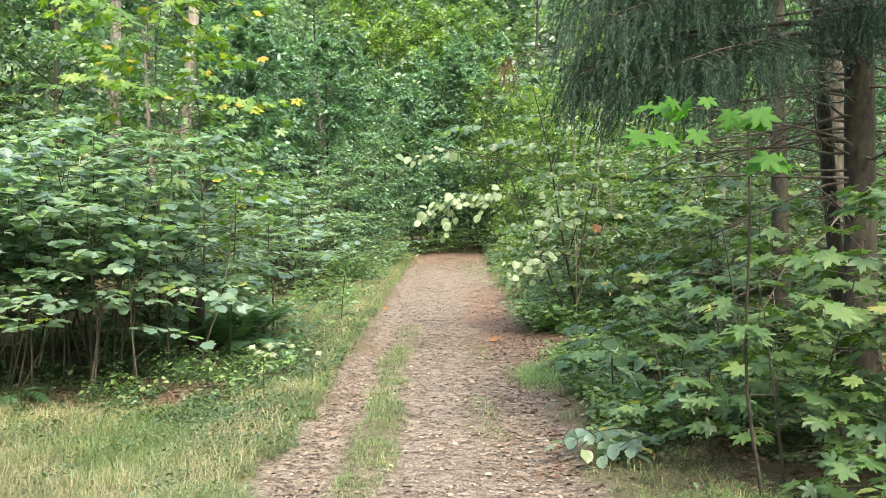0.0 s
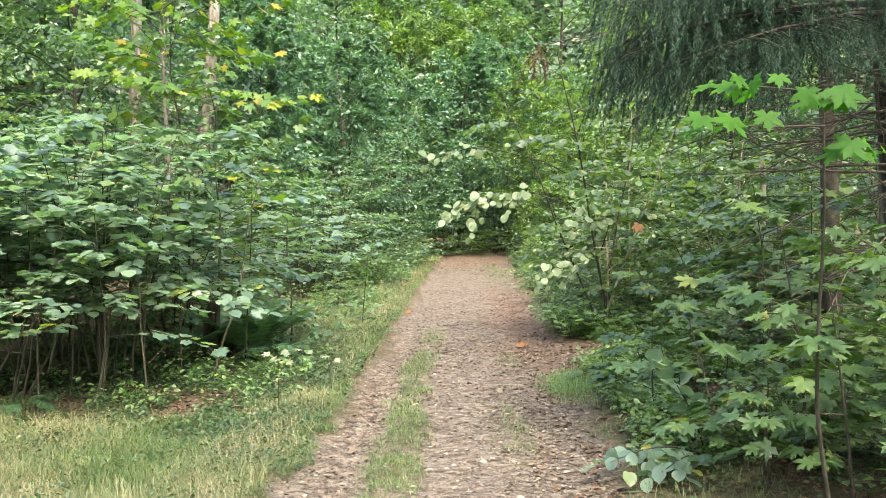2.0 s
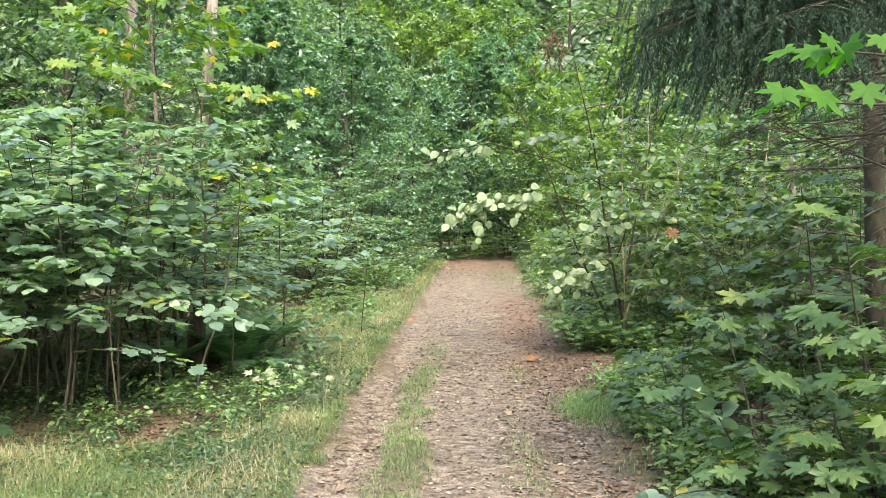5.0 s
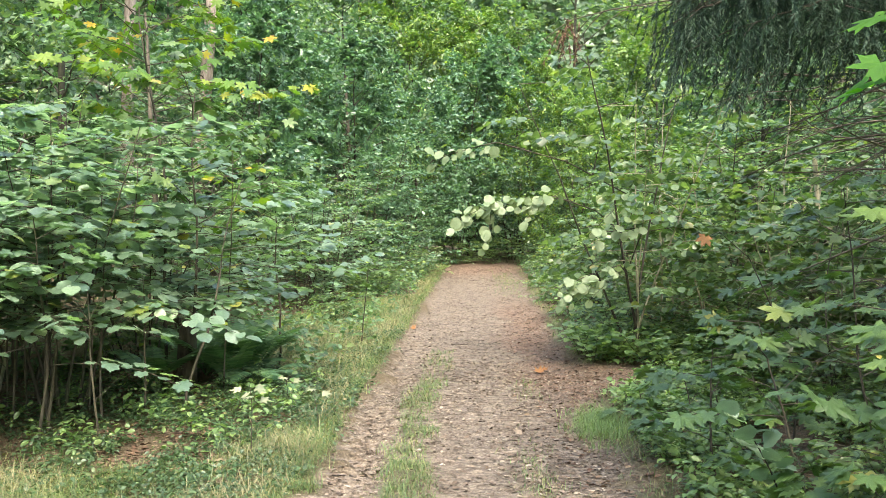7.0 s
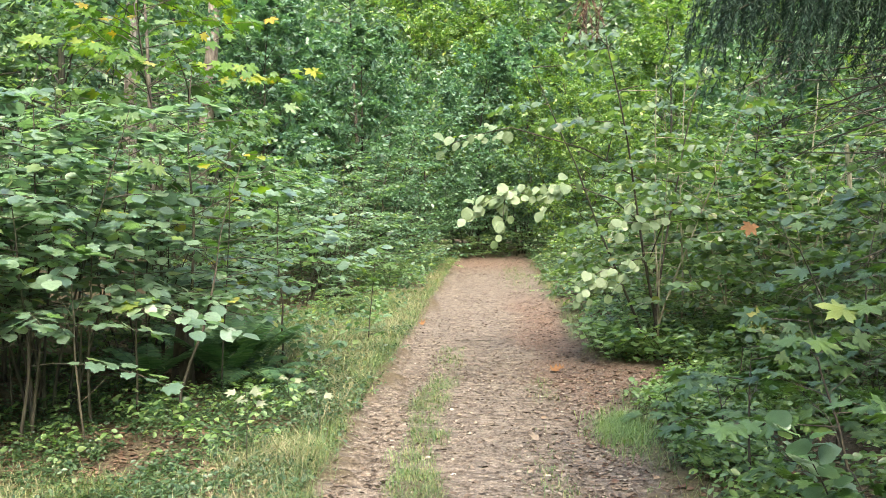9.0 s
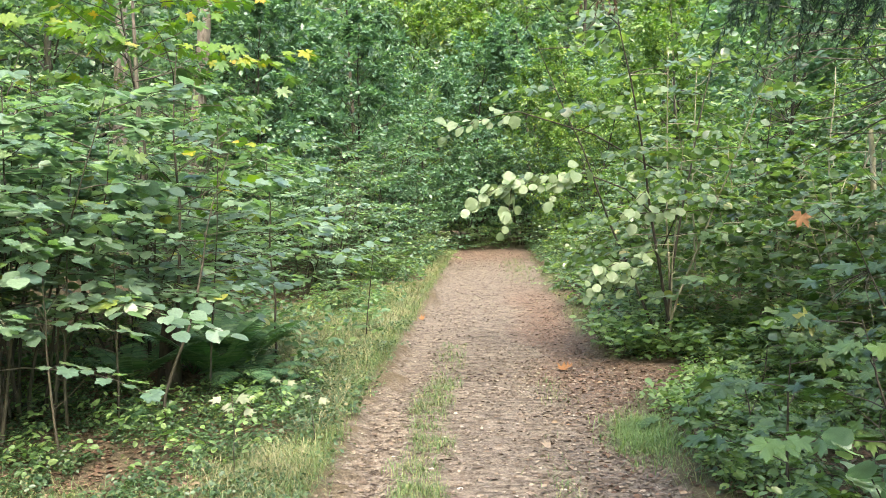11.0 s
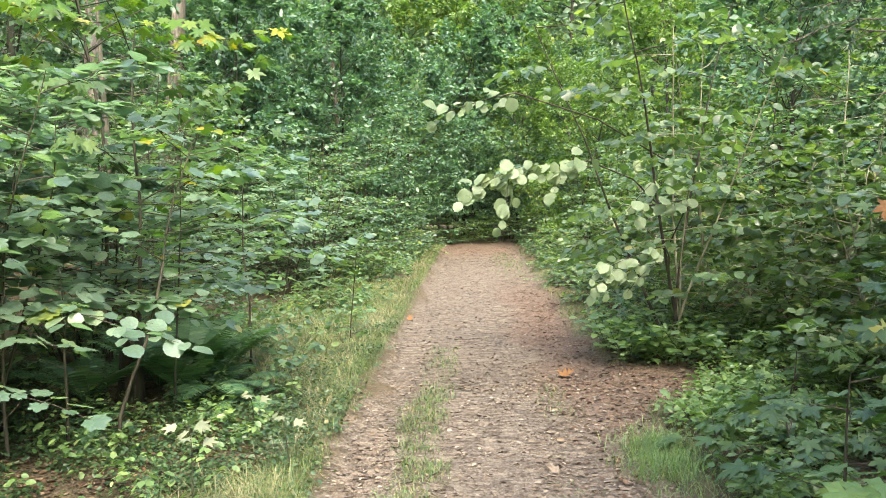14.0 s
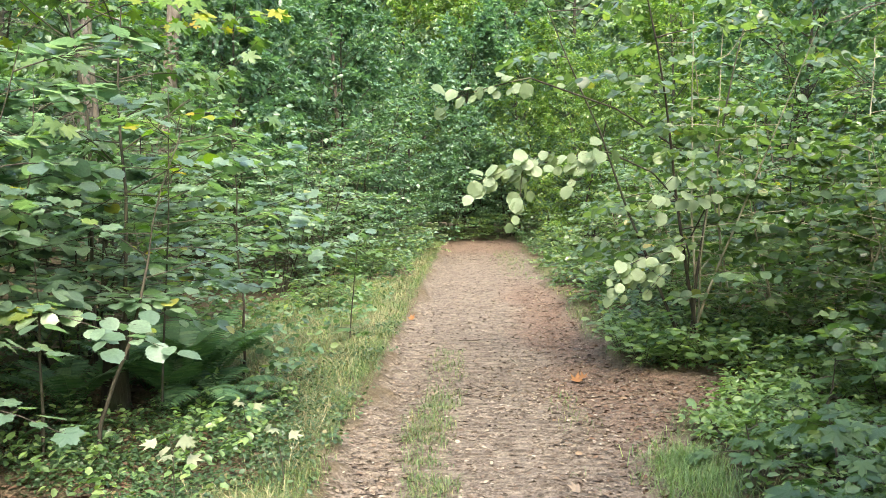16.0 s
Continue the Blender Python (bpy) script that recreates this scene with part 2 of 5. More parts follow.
def ground_material():
    """Forest soil, with a worn dirt track and grassy verges laid on by the ground's own cover values."""
    m, nt, nd, ln, bsdf = node_material("forest_ground")
    tc = nd.new("ShaderNodeTexCoord")

    def tex(scale, detail=4, rough=0.6):
        n = nd.new("ShaderNodeTexNoise")
        n.inputs["Scale"].default_value, n.inputs["Detail"].default_value, n.inputs["Roughness"].default_value = scale, detail, rough
        ln.new(tc.outputs["Object"], n.inputs["Vector"])
        return n

    def cover(name):
        a = nd.new("ShaderNodeAttribute")
        a.attribute_name = name
        return a

    def mixed(fac, a, b):
        x = nd.new("ShaderNodeMix")
        x.data_type = "RGBA"
        ln.new(fac, x.inputs["Factor"])
        ln.new(a, x.inputs["A"])
        ln.new(b, x.inputs["B"])
        return x.outputs["Result"]

    fine, mid, broad = tex(55, 6, 0.75), tex(9, 5, 0.65), tex(1.1, 3)
    squash = nd.new("ShaderNodeMapping")
    squash.inputs["Scale"].default_value = (0.3, 1, 1)
    ln.new(tc.outputs["Object"], squash.inputs["Vector"])
    streak = tex(22, 4, 0.6)
    ln.new(squash.outputs[0], streak.inputs["Vector"])
    dirt = ramp(nd, [(0.38, (0.045, 0.032, 0.025)), (0.5, (0.135, 0.106, 0.084)), (0.62, (0.27, 0.226, 0.185))])
    ln.new(fine.outputs[0], dirt.inputs[0])
    dirt2 = ramp(nd, [(0.40, (0.045, 0.033, 0.025)), (0.60, (0.25, 0.205, 0.168))])
    ln.new(streak.outputs[0], dirt2.inputs[0])
    dirt_all = mixed(broad.outputs[0], dirt.outputs[0], dirt2.outputs[0])
    rust = ramp(nd, [(0.35, (0.065, 0.040, 0.029)), (0.65, (0.22, 0.142, 0.105))])
    ln.new(fine.outputs[0], rust.inputs[0])
    soil = ramp(nd, [(0.3, (0.04, 0.03, 0.018)), (0.5, (0.09, 0.068, 0.042)), (0.7, (0.17, 0.13, 0.085))])
    ln.new(fine.outputs[0], soil.inputs[0])
    turf = ramp(nd, [(0.3, (0.045, 0.05, 0.024)), (0.7, (0.12, 0.12, 0.06))])
    ln.new(mid.outputs[0], turf.inputs[0])
    c = mixed(cover("turf").outputs["Fac"], soil.outputs[0], turf.outputs[0])
    c = mixed(cover("track").outputs["Fac"], c, dirt_all)
    c = mixed(cover("rust").outputs["Fac"], c, rust.outputs[0])
    ln.new(c, bsdf.inputs["Base Color"])
    bsdf.inputs["Roughness"].default_value = 0.95
    bsdf.inputs["Specular IOR Level"].default_value = 0.25
    bump = nd.new("ShaderNodeBump")
    bump.inputs["Strength"].default_value, bump.inputs["Distance"].default_value = 0.9, 0.025
    both = nd.new("ShaderNodeMath")
    both.operation = "ADD"
    ln.new(fine.outputs[0], both.inputs[0])
    ln.new(streak.outputs[0], both.inputs[1])
    ln.new(both.outputs[0], bump.inputs["Height"])
    ln.new(bump.outputs[0], bsdf.inputs["Normal"])
    return m


M_GROUND = ground_material()


# ---- mesh tools ----
def mesh_from(name, verts, tris, material=None, smooth=False):
    """A triangle mesh out of arrays."""
    verts, tris = np.asarray(verts, np.float32), np.asarray(tris, np.int32)
    me = bpy.data.meshes.new(name)
    me.vertices.add(len(verts))
    me.vertices.foreach_set("co", verts.ravel())
    me.loops.add(tris.size)
    me.loops.foreach_set("vertex_index", tris.ravel())
    me.polygons.add(len(tris))
    me.polygons.foreach_set("loop_start", np.arange(0, tris.size, 3, dtype=np.int32))
    if smooth:
        me.polygons.foreach_set("use_smooth", np.ones(len(tris), dtype=bool))
    me.update(calc_edges=True)
    if material:
        me.materials.append(material)
    return me


def mesh_part(name, me, parent=None, label="", kind=""):
    ob = new(name, me)
    ob.parent = parent
    return tagged(ob, label=label, kind=kind)


def thing(name, x, y, z, label, category, group="", turn=0.0, size=1.0):
    ob = new(name)
    ob.empty_display_size = 0.2
    ob.matrix_basis = Matrix.LocRotScale((x, y, z), Euler((0, 0, radians(turn))), (size,) * 3)
    return tagged(ob, label, category, group)


def unit(v):
    return v / np.maximum(np.linalg.norm(v, axis=-1, keepdims=True), 1e-9)


def tubes(paths, sides=6):
    """Tapered tubes along polylines: (points, radii) each."""
    vs, ts, base = [], [], 0
    most = sides
    for pts, rad in paths:
        pts, rad = np.asarray(pts, float), np.asarray(rad, float)
        sides = 3 if len(pts) <= 3 else most
        ang = np.arange(sides) * 2 * np.pi / sides
        d = unit(np.gradient(pts, axis=0))
        ref = np.where(np.abs(d[:, 2:3]) > 0.9, np.array([[1.0, 0, 0]]), np.array([[0, 0, 1.0]]))
        a = unit(np.cross(d, ref))
        b = np.cross(d, a)
        ring = pts[:, None] + rad[:, None, None] * (np.cos(ang)[None, :, None] * a[:, None] + np.sin(ang)[None, :, None] * b[:, None])
        n = len(pts)
        vs.append(ring.reshape(-1, 3))
        i = (np.arange(n - 1)[:, None] * sides + np.arange(sides)[None]).ravel()
        j = (np.arange(n - 1)[:, None] * sides + (np.arange(sides)[None] + 1) % sides).ravel()
        ts.append(base + np.concatenate([np.stack([i, j, i + sides], 1), np.stack([j, j + sides, i + sides], 1)]))
        base += n * sides
    return np.concatenate(vs), np.concatenate(ts)


# leaf shapes: x along the leaf, y across, z up
def maple_shape():
    half = [(0, 1.0), (9, 0.74), (17, 0.77), (27, 0.45), (40, 0.76), (49, 0.97), (57, 0.70), (67, 0.69), (79, 0.42), (96, 0.58), (108, 0.70), (121, 0.46), (150, 0.36)]
    full = half + [(180, 0.10)] + [(-a, r) for a, r in half[:0:-1]]
    v = [(0, 0, 0)] + [(r * math.cos(radians(a)), r * math.sin(radians(a)), -0.16 * r * r + 0.05 * math.cos(radians(a * 7))) for a, r in full]
    n = len(full)
    return np.array(v), np.array([(0, 1 + i, 1 + (i + 1) % n) for i in range(n)])


def maple_small_shape():
    half = [(0, 1.0), (25, 0.48), (47, 0.92), (76, 0.42), (106, 0.66), (150, 0.34)]
    full = half + [(-a, r) for a, r in half[:0:-1]]
    v = [(0, 0, 0)] + [(r * math.cos(radians(a)), r * math.sin(radians(a)), -0.16 * r * r) for a, r in full]
    n = len(full)
    return np.array(v), np.array([(0, 1 + i, 1 + (i + 1) % n) for i in range(n)])


def oval_shape(half, spine=(0.0, 0.33, 0.66, 1.0), cup=0.06):
    """A broad leaf folded along its midrib: half its outline from base to tip."""
    mid = [(x, 0, -0.12 * x * x) for x in spine]
    left = [(x, y, cup * y / 0.4 - 0.12 * x * x) for x, y in half]
    v = mid + left + [(x, -y, z) for x, y, z in left]
    k, m, tris = len(mid), len(left), []
    for side in range(2):
        o = k + side * m
        near = [min(range(k - 1), key=lambda q: abs(spine[q] + 0.16 - x)) for x, y in half]
        a, seq = 0, []
        for w in range(m):
            while a < near[w]:
                seq.append((a, a + 1, o + w - 1 if w else o))
                a += 1
            if w:
                seq.append((a, o + w, o + w - 1))
        while a < k - 1:
            seq.append((a, a + 1, o + m - 1))
            a += 1
        seq.append((0, near[0] if near[0] else 1, o)) if near[0] else None
        tris += [t if side == 0 else t[::-1] for t in seq]
    return np.array(v, float), np.array(tris)


TOOTHED = oval_shape([(0.0, 0.10), (0.04, 0.26), (0.14, 0.34), (0.2, 0.40), (0.30, 0.40), (0.36, 0.46), (0.48, 0.44), (0.55, 0.48), (0.64, 0.41), (0.71, 0.42), (0.78, 0.31), (0.86, 0.27), (0.91, 0.12)])
HEX = (np.array([(0, 0, 0), (0.3, 0.30, 0.05), (0.72, 0.27, 0.02), (1, 0, -0.12), (0.72, -0.27, 0.02), (0.3, -0.30, 0.05)]),
       np.array([(0, 2, 1), (0, 3, 2), (0, 4, 3), (0, 5, 4)]))
DIAMOND = (np.array([(0, 0, 0), (0.45, 0.33, 0.08), (1, 0, -0.08), (0.45, -0.33, 0.08)]), np.array([(0, 2, 1), (0, 3, 2)]))
MAPLE, MAPLE_S = maple_shape(), maple_small_shape()
NEEDLE = (np.array([(0, 0.105, 0), (0, -0.105, 0), (1, 0, 0)]), np.array([(0, 1, 2)]))


def scatter(shape, P, U, N, S):
    """One copy of a shape at every point P, along U, facing N, of size S."""
    P, U, N, S = np.asarray(P, float), unit(np.asarray(U, float)), np.asarray(N, float), np.asarray(S, float)
    V = unit(np.cross(N, U))
    W = np.cross(U, V)
    t, f = shape
    v = P[:, None] + S[:, None, None] * (t[None, :, 0:1] * U[:, None] + t[None, :, 1:2] * V[:, None] + t[None, :, 2:3] * W[:, None])
    tri = f[None] + (np.arange(len(P)) * len(t))[:, None, None]
    return v.reshape(-1, 3), tri.reshape(-1, 3)


def lattice(n, seed):
    return np.random.default_rng(seed).random((n, n))


LAT = lattice(256, 5)


def vnoise(x, y, size, seed=0):
    """Smooth noise from 0 to 1 over features of that size."""
    x, y = np.asarray(x, float) / size + seed * 17.3, np.asarray(y, float) / size + seed * 7.7
    i, j = np.floor(x).astype(int), np.floor(y).astype(int)
    u, v = x - i, y - j
    u, v = u * u * (3 - 2 * u), v * v * (3 - 2 * v)
    a, b = LAT[i % 256, j % 256], LAT[(i + 1) % 256, j % 256]
    c, d = LAT[i % 256, (j + 1) % 256], LAT[(i + 1) % 256, (j + 1) % 256]
    return (a * (1 - u) + b * u) * (1 - v) + (c * (1 - u) + d * u) * v


def step(a, b, x):
    t = np.clip((np.asarray(x, float) - a) / (b - a), 0, 1)
    return t * t * (3 - 2 * t)


# ---- the ground's plan ----
def track_cover(x, y):
    wob = 0.26 * (vnoise(x, y, 0.7, 1) - 0.5) + 0.22 * (vnoise(x, y, 0.16, 2) - 0.5)
    left = -1.13 + 0.09 * step(6, 9, y) - 0.004 * (y - 5)
    right = 0.92 + 0.022 * np.clip(y - 5, 0, 40)
    right = right + 0.85 * np.exp(-((y - 10.1) / 0.8) ** 2)
    return step(left - 0.08, left + 0.10, x + wob) * (1 - step(right - 0.12, right + 0.12, x + wob)) * (1 - step(36, 39, y))


def strip_cover(x, y):
    """The grass strip between the ruts, and a few tufts on the track."""
    wob = 0.16 * (vnoise(x, y, 0.5, 3) - 0.5)
    a = np.exp(-(((x + 0.55 - 0.004 * (y - 5)) + wob) / 0.16) ** 4) * (1 - 0.9 * step(8.2, 10.5, y)) * (0.35 + 0.65 * step(0.3, 0.6, vnoise(x, y, 0.5, 9)))
    b = 0.8 * np.exp(-(((x - 0.33) / 0.13) ** 2 + ((y - 6.6) / 0.7) ** 2))
    c = 0.5 * np.exp(-(((x - 0.85) / 0.3) ** 2 + ((y - 25) / 4) ** 2)) + 0.35 * np.exp(-(((x - 0.45) / 0.1) ** 2 + ((y - 9.5) / 0.5) ** 2))
    return np.clip(a + b + c, 0, 1)


def turf_cover(x, y):
    """Grass on the verges: the near clearing by the track and a band along it."""
    n = vnoise(x, y, 0.9, 4)
    reach = 1.75 + 1.6 * step(9.2, 11.5, y) * (1 - step(16, 20, y))
    left = step(0.0, 0.5, x + reach + 0.9 * (n - 0.5)) * (1 - step(-1.3, -1.05, x))
    near = step(7.2, 5.9, y + 1.2 * (n - 0.5) + 0.3 * (x + 2)) * (x < -1.0)
    right = 0.6 * step(2.0, 1.1, x + 0.8 * (n - 0.5)) * (x > 0.6)
    return np.clip(np.maximum(np.maximum(left, near), right), 0, 1) * (0.45 + 0.55 * step(0.25, 0.55, vnoise(x, y, 0.45, 14)))


def ground_z(x, y):
    x, y = np.asarray(x, float), np.asarray(y, float)
    tr = track_cover(x, y)
    z = 0.05 * (1 - tr) * (0.4 + vnoise(x, y, 0.35, 6)) + 0.10 * (vnoise(x, y, 3.0, 7) - 0.5) * (1 - tr)
    z = z + 0.035 * strip_cover(x, y) * tr - 0.03 * tr * np.exp(-((x + 0.86) / 0.16) ** 2) - 0.02 * tr * np.exp(-((x - 0.55) / 0.3) ** 2)
    rut = np.exp(-((x + 0.86) / 0.15) ** 4) * (1 - step(8, 13, y))
    z = z + 0.024 * rut * np.sin(y * 2 * np.pi / 0.105 + 3.0 * np.abs(x + 0.86) / 0.15) * (0.5 + vnoise(x, y, 0.3, 8))
    rut2 = np.exp(-((x - 0.35) / 0.3) ** 4) * (1 - step(8, 13, y))
    z = z + 0.008 * rut2 * np.sin(y * 2 * np.pi / 0.12 - 2.0 * np.abs(x - 0.35) / 0.15) * (vnoise(x, y, 0.4, 18) > 0.4)
    z = z + 0.012 * tr * (vnoise(x, y, 0.09, 9) - 0.5) + 0.030 * tr * (vnoise(x * 0.3, y, 0.07, 11) - 0.5)
    z = z + 1.5 * step(-4.5, -13, x) * step(8, 16, y) + 0.5 * step(5, 14, x)
    return z


def axis_steps(parts):
    out = []
    for a, b, n in parts:
        out += list(np.linspace(a, b, n, endpoint=False))
    return np.array(out + [parts[-1][1]])


def build_ground():
    xs = axis_steps([(-600, -60, 8), (-60, -14, 14), (-14, -4, 30), (-4, -1.5, 30), (-1.5, 1.3, 76), (1.3, 4, 34), (4, 14, 30), (14, 60, 14), (60, 600, 8)])
    ys = axis_steps([(-600, -40, 8), (-40, 2, 30), (2, 4, 20), (4, 9, 200), (9, 16, 90), (16, 42, 70), (42, 80, 14), (80, 900, 10)])
    X, Y = np.meshgrid(xs, ys)
    x, y = X.ravel(), Y.ravel()
    v = np.stack([x, y, ground_z(x, y)], 1)
    nx = len(xs)
    i = (np.arange(len(ys) - 1)[:, None] * nx + np.arange(nx - 1)[None]).ravel()
    t = np.concatenate([np.stack([i, i + 1, i + nx], 1), np.stack([i + 1, i + nx + 1, i + nx], 1)])
    me = mesh_from("ground", v, t, M_GROUND, True)
    tr = track_cover(x, y)
    rust = step(0.25, 0.75, x + 0.5 * (vnoise(x, y, 0.8, 12) - 0.5)) * step(7.0, 10, y) * (1 - step(15, 22, y)) * 0.85 * tr
    rust = np.maximum(rust, 0.75 * tr * step(26, 31, y))
    rust = np.maximum(rust, 0.6 * np.exp(-(((x - 1.6) / 0.7) ** 2 + ((y - 10.1) / 1.0) ** 2)))
    for name, val in (("track", tr * (1 - 0.6 * strip_cover(x, y))), ("turf", turf_cover(x, y)), ("rust", rust)):
        at = me.attributes.new(name, "FLOAT", "POINT")
        at.data.foreach_set("value", np.asarray(val, np.float32))
    tagged(new("ground", me), "forest floor of dark soil with a worn dirt track", "ground", kind="structure")


build_ground()


# ---- plants ----
def bough(rng, p, d, length, segs, wob=0.08, droop=0.0):
    p, d = np.array(p, float), unit(np.array(d, float))
    pts = [p]
    for _ in range(segs):
        d = unit(d + rng.normal(0, wob, 3) - (0, 0, droop))
        p = p + d * length / segs
        pts.append(p)
    return np.array(pts)


def along(pts, t):
    f = t * (len(pts) - 1)
    i = min(int(f), len(pts) - 2)
    return pts[i] + (pts[i + 1] - pts[i]) * (f - i), unit(pts[i + 1] - pts[i])


def swing(v, a):
    c, s = math.cos(a), math.sin(a)
    return np.array((v[0] * c - v[1] * s, v[0] * s + v[1] * c, v[2]))


class Leaves:
    def __init__(self):
        self.p, self.u, self.n, self.s = [], [], [], []

    def put(self, p, u, n, s):
        self.p.append(p), self.u.append(u), self.n.append(n), self.s.append(s)

    def arrays(self):
        return np.concatenate(self.p), np.concatenate(self.u), np.concatenate(self.n), np.concatenate(self.s)


def leafy_twig(rng, leaves, q, td, tl, n, size, tilt=0.28, hang=0.15):
    """Leaves in two rows along a twig, held nearly flat."""
    f = (np.arange(n) + rng.random(n) * 0.6 + 0.4) / n
    side = np.where(np.arange(n) % 2 == 0, 1.0, -1.0)
    ang = side * rng.uniform(0.6, 1.2, n) * (1 - 0.7 * (f > 0.93))
    c, s = np.cos(ang), np.sin(ang)
    u = np.stack([td[0] * c - td[1] * s, td[0] * s + td[1] * c, np.full(n, td[2]) - hang + rng.normal(0, 0.22, n)], 1)
    p = q + td * (tl * f)[:, None] - np.array((0, 0, 1.0)) * (0.10 * tl * f * f)[:, None] + rng.normal(0, 0.012, (n, 3))
    leaves.put(p, u, np.array((0, 0, 1.0)) + rng.normal(0, tilt, (n, 3)), size * rng.uniform(0.6, 1.15, n))


def grow(rng, height, reach, stems, boughs, twigs, n, size, lean=0.35, first=0.3, droop=0.05, r0=0.02, fine_twigs=True, rise=0.35, tilt=0.26, thin=0.75, shape=1.15):
    """A woody plant: its stems as tube paths, and its leaves in layered sprays."""
    out, leaves = [], Leaves()
    for s in range(stems):
        az = s * 2 * math.pi / stems + rng.uniform(-0.5, 0.5)
        k = lean * rng.uniform(0.4, 1.2)
        base = (0.10 * math.cos(az) * min(stems - 1, 1.5), 0.10 * math.sin(az) * min(stems - 1, 1.5), -0.05)
        length = height * rng.uniform(0.72, 1.0)
        pts = bough(rng, base, (k * math.cos(az), k * math.sin(az), 1), length, 9, 0.05, -0.01)
        paths = [(pts, np.linspace(r0, r0 * 0.2, 10) * (1 + 0.35 * np.exp(-np.arange(10.0))))]
        for b in range(boughs):
            t = first + (1 - first) * (b + rng.random()) / boughs
            p0, _ = along(pts, min(t, 0.999))
            a2 = b * 2.4 + rng.uniform(-0.6, 0.6)
            bl = reach * (shape - thin * (t - first) / (1 - first)) * rng.uniform(0.65, 1.2)
            bp = bough(rng, p0, (math.cos(a2), math.sin(a2), rise), bl, 6, 0.07, droop)
            paths.append((bp, np.linspace(r0 * 0.38, 0.0025, 7)))
            for w in range(twigs):
                tt = 0.18 + 0.82 * (w + 1) / twigs
                q, fwd = along(bp, min(tt, 0.999))
                flat = unit(np.array((fwd[0], fwd[1], fwd[2] * 0.5)))
                td = flat if w == twigs - 1 else swing(flat, (1 if w % 2 else -1) * rng.uniform(0.6, 1.1))
                tl = bl * 0.42 * (1.15 - 0.6 * tt) * rng.uniform(0.7, 1.25)
                if fine_twigs:
                    paths.append((np.array([q, q + td * tl * 0.5 - (0, 0, 0.03 * tl), q + td * tl - (0, 0, 0.1 * tl)]), np.array([0.003, 0.0022, 0.0012])))
                leafy_twig(rng, leaves, q, td, tl, n, size, tilt)
        out.append(paths)
    return out, leaves.arrays()


def plant(name, label, category, group, stems, arr, shape, leaf_mat, bark, sides=5, stem_name="stem", crown_name="foliage", x=0, y=0, turn=0, size=1.0):
    root = thing(name, x, y, float(ground_z(x, y)) - 0.01, label, category, group, turn, size)
    for paths in stems:
        v, t = tubes(paths, sides)
        mesh_part(stem_name, mesh_from(stem_name, v, t, bark, True), root)
    v, t = scatter(shape, *arr)
    mesh_part(crown_name, mesh_from(crown_name, v, t, leaf_mat), root, kind="stuff")
    return root


def copies(root, spots):
    """More of a plant: (x, y, turn, size) each."""
    for x, y, turn, size in spots:
        copy_thing(root, Matrix.LocRotScale((x, y, float(ground_z(x, y)) - 0.01), Euler((0, 0, radians(turn))), (size / root.scale[0],) * 3))


def crown(rng, height, reach, boughs, subs, twigs, n, size, first=0.15, rise=0.45, r0=0.12, droop=0.04, top=0.35, lean=0.05, spread=1.0):
    """A broadleaf tree: trunk and limbs as tube paths, leaves in uneven clumps at the limbs' ends."""
    leaves = Leaves()
    pts = bough(rng, (0, 0, -0.1), (lean, 0.3 * lean, 1), height, 14, 0.035, -0.01)
    paths = [(pts, np.linspace(r0, r0 * 0.12, 15) * (1 + 0.5 * np.exp(-1.5 * np.arange(15.0))))]
    for b in range(boughs):
        t = first + (1 - first) * ((b + rng.random()) / boughs) ** 0.9
        p0, _ = along(pts, min(t, 0.999))
        k = (t - first) / (1 - first)
        bl = reach * (0.75 + 0.9 * k - (1.65 - top) * k * k) * rng.uniform(0.55, 1.2)
        a = b * 2.4 + rng.uniform(-0.7, 0.7)
        bp = bough(rng, p0, (math.cos(a), math.sin(a), rise + 0.5 * k), bl, 6, 0.12, droop)
        paths.append((bp, np.linspace(max(r0 * 0.3 * (1 - 0.6 * k), 0.008), 0.004, 7)))
        for s in range(subs):
            q, fwd = along(bp, min(0.25 + 0.75 * (s + 1) / subs, 0.999))
            d = unit(fwd + rng.normal(0, 0.55 * spread, 3) + (0, 0, 0.05))
            sl = bl * rng.uniform(0.2, 0.42)
            for w in range(twigs):
                f = (w + 0.6) / twigs
                td = unit(d + rng.normal(0, 0.6, 3) * (1, 1, 0.6))
                leafy_twig(rng, leaves, q + d * sl * f, td, sl * 0.7 * rng.uniform(0.6, 1.2), n, size, 0.65, 0.35)
    return [paths], leaves.arrays()


def leaf_meshes(name, shape, material, bend=(0.0, 0.08, -0.1, 0.15)):
    """A few bent versions of one leaf, shared by all leaves of a kind."""
    out = []
    for k, b in enumerate(bend):
        v = shape[0].copy()
        v[:, 2] += -b * v[:, 0] ** 2 + 0.5 * b * np.abs(v[:, 1]) + 0.03 * np.sin(9 * v[:, 0] + 7 * v[:, 1] + k)
        out.append(mesh_from(name, v, shape[1], material, True))
    return out


def leaf_objects(root, meshes, arr, name="leaf"):
    P, U, N, S = arr
    U = unit(U)
    V = unit(np.cross(N, U))
    W = np.cross(U, V)
    for i in range(len(P)):
        ob = new(name, meshes[i % len(meshes)])
        ob.parent = root
        s = S[i]
        ob.matrix_basis = Matrix([(*(U[i, r] * s, V[i, r] * s, W[i, r] * s), P[i, r]) for r in range(3)] + [(0, 0, 0, 1)])


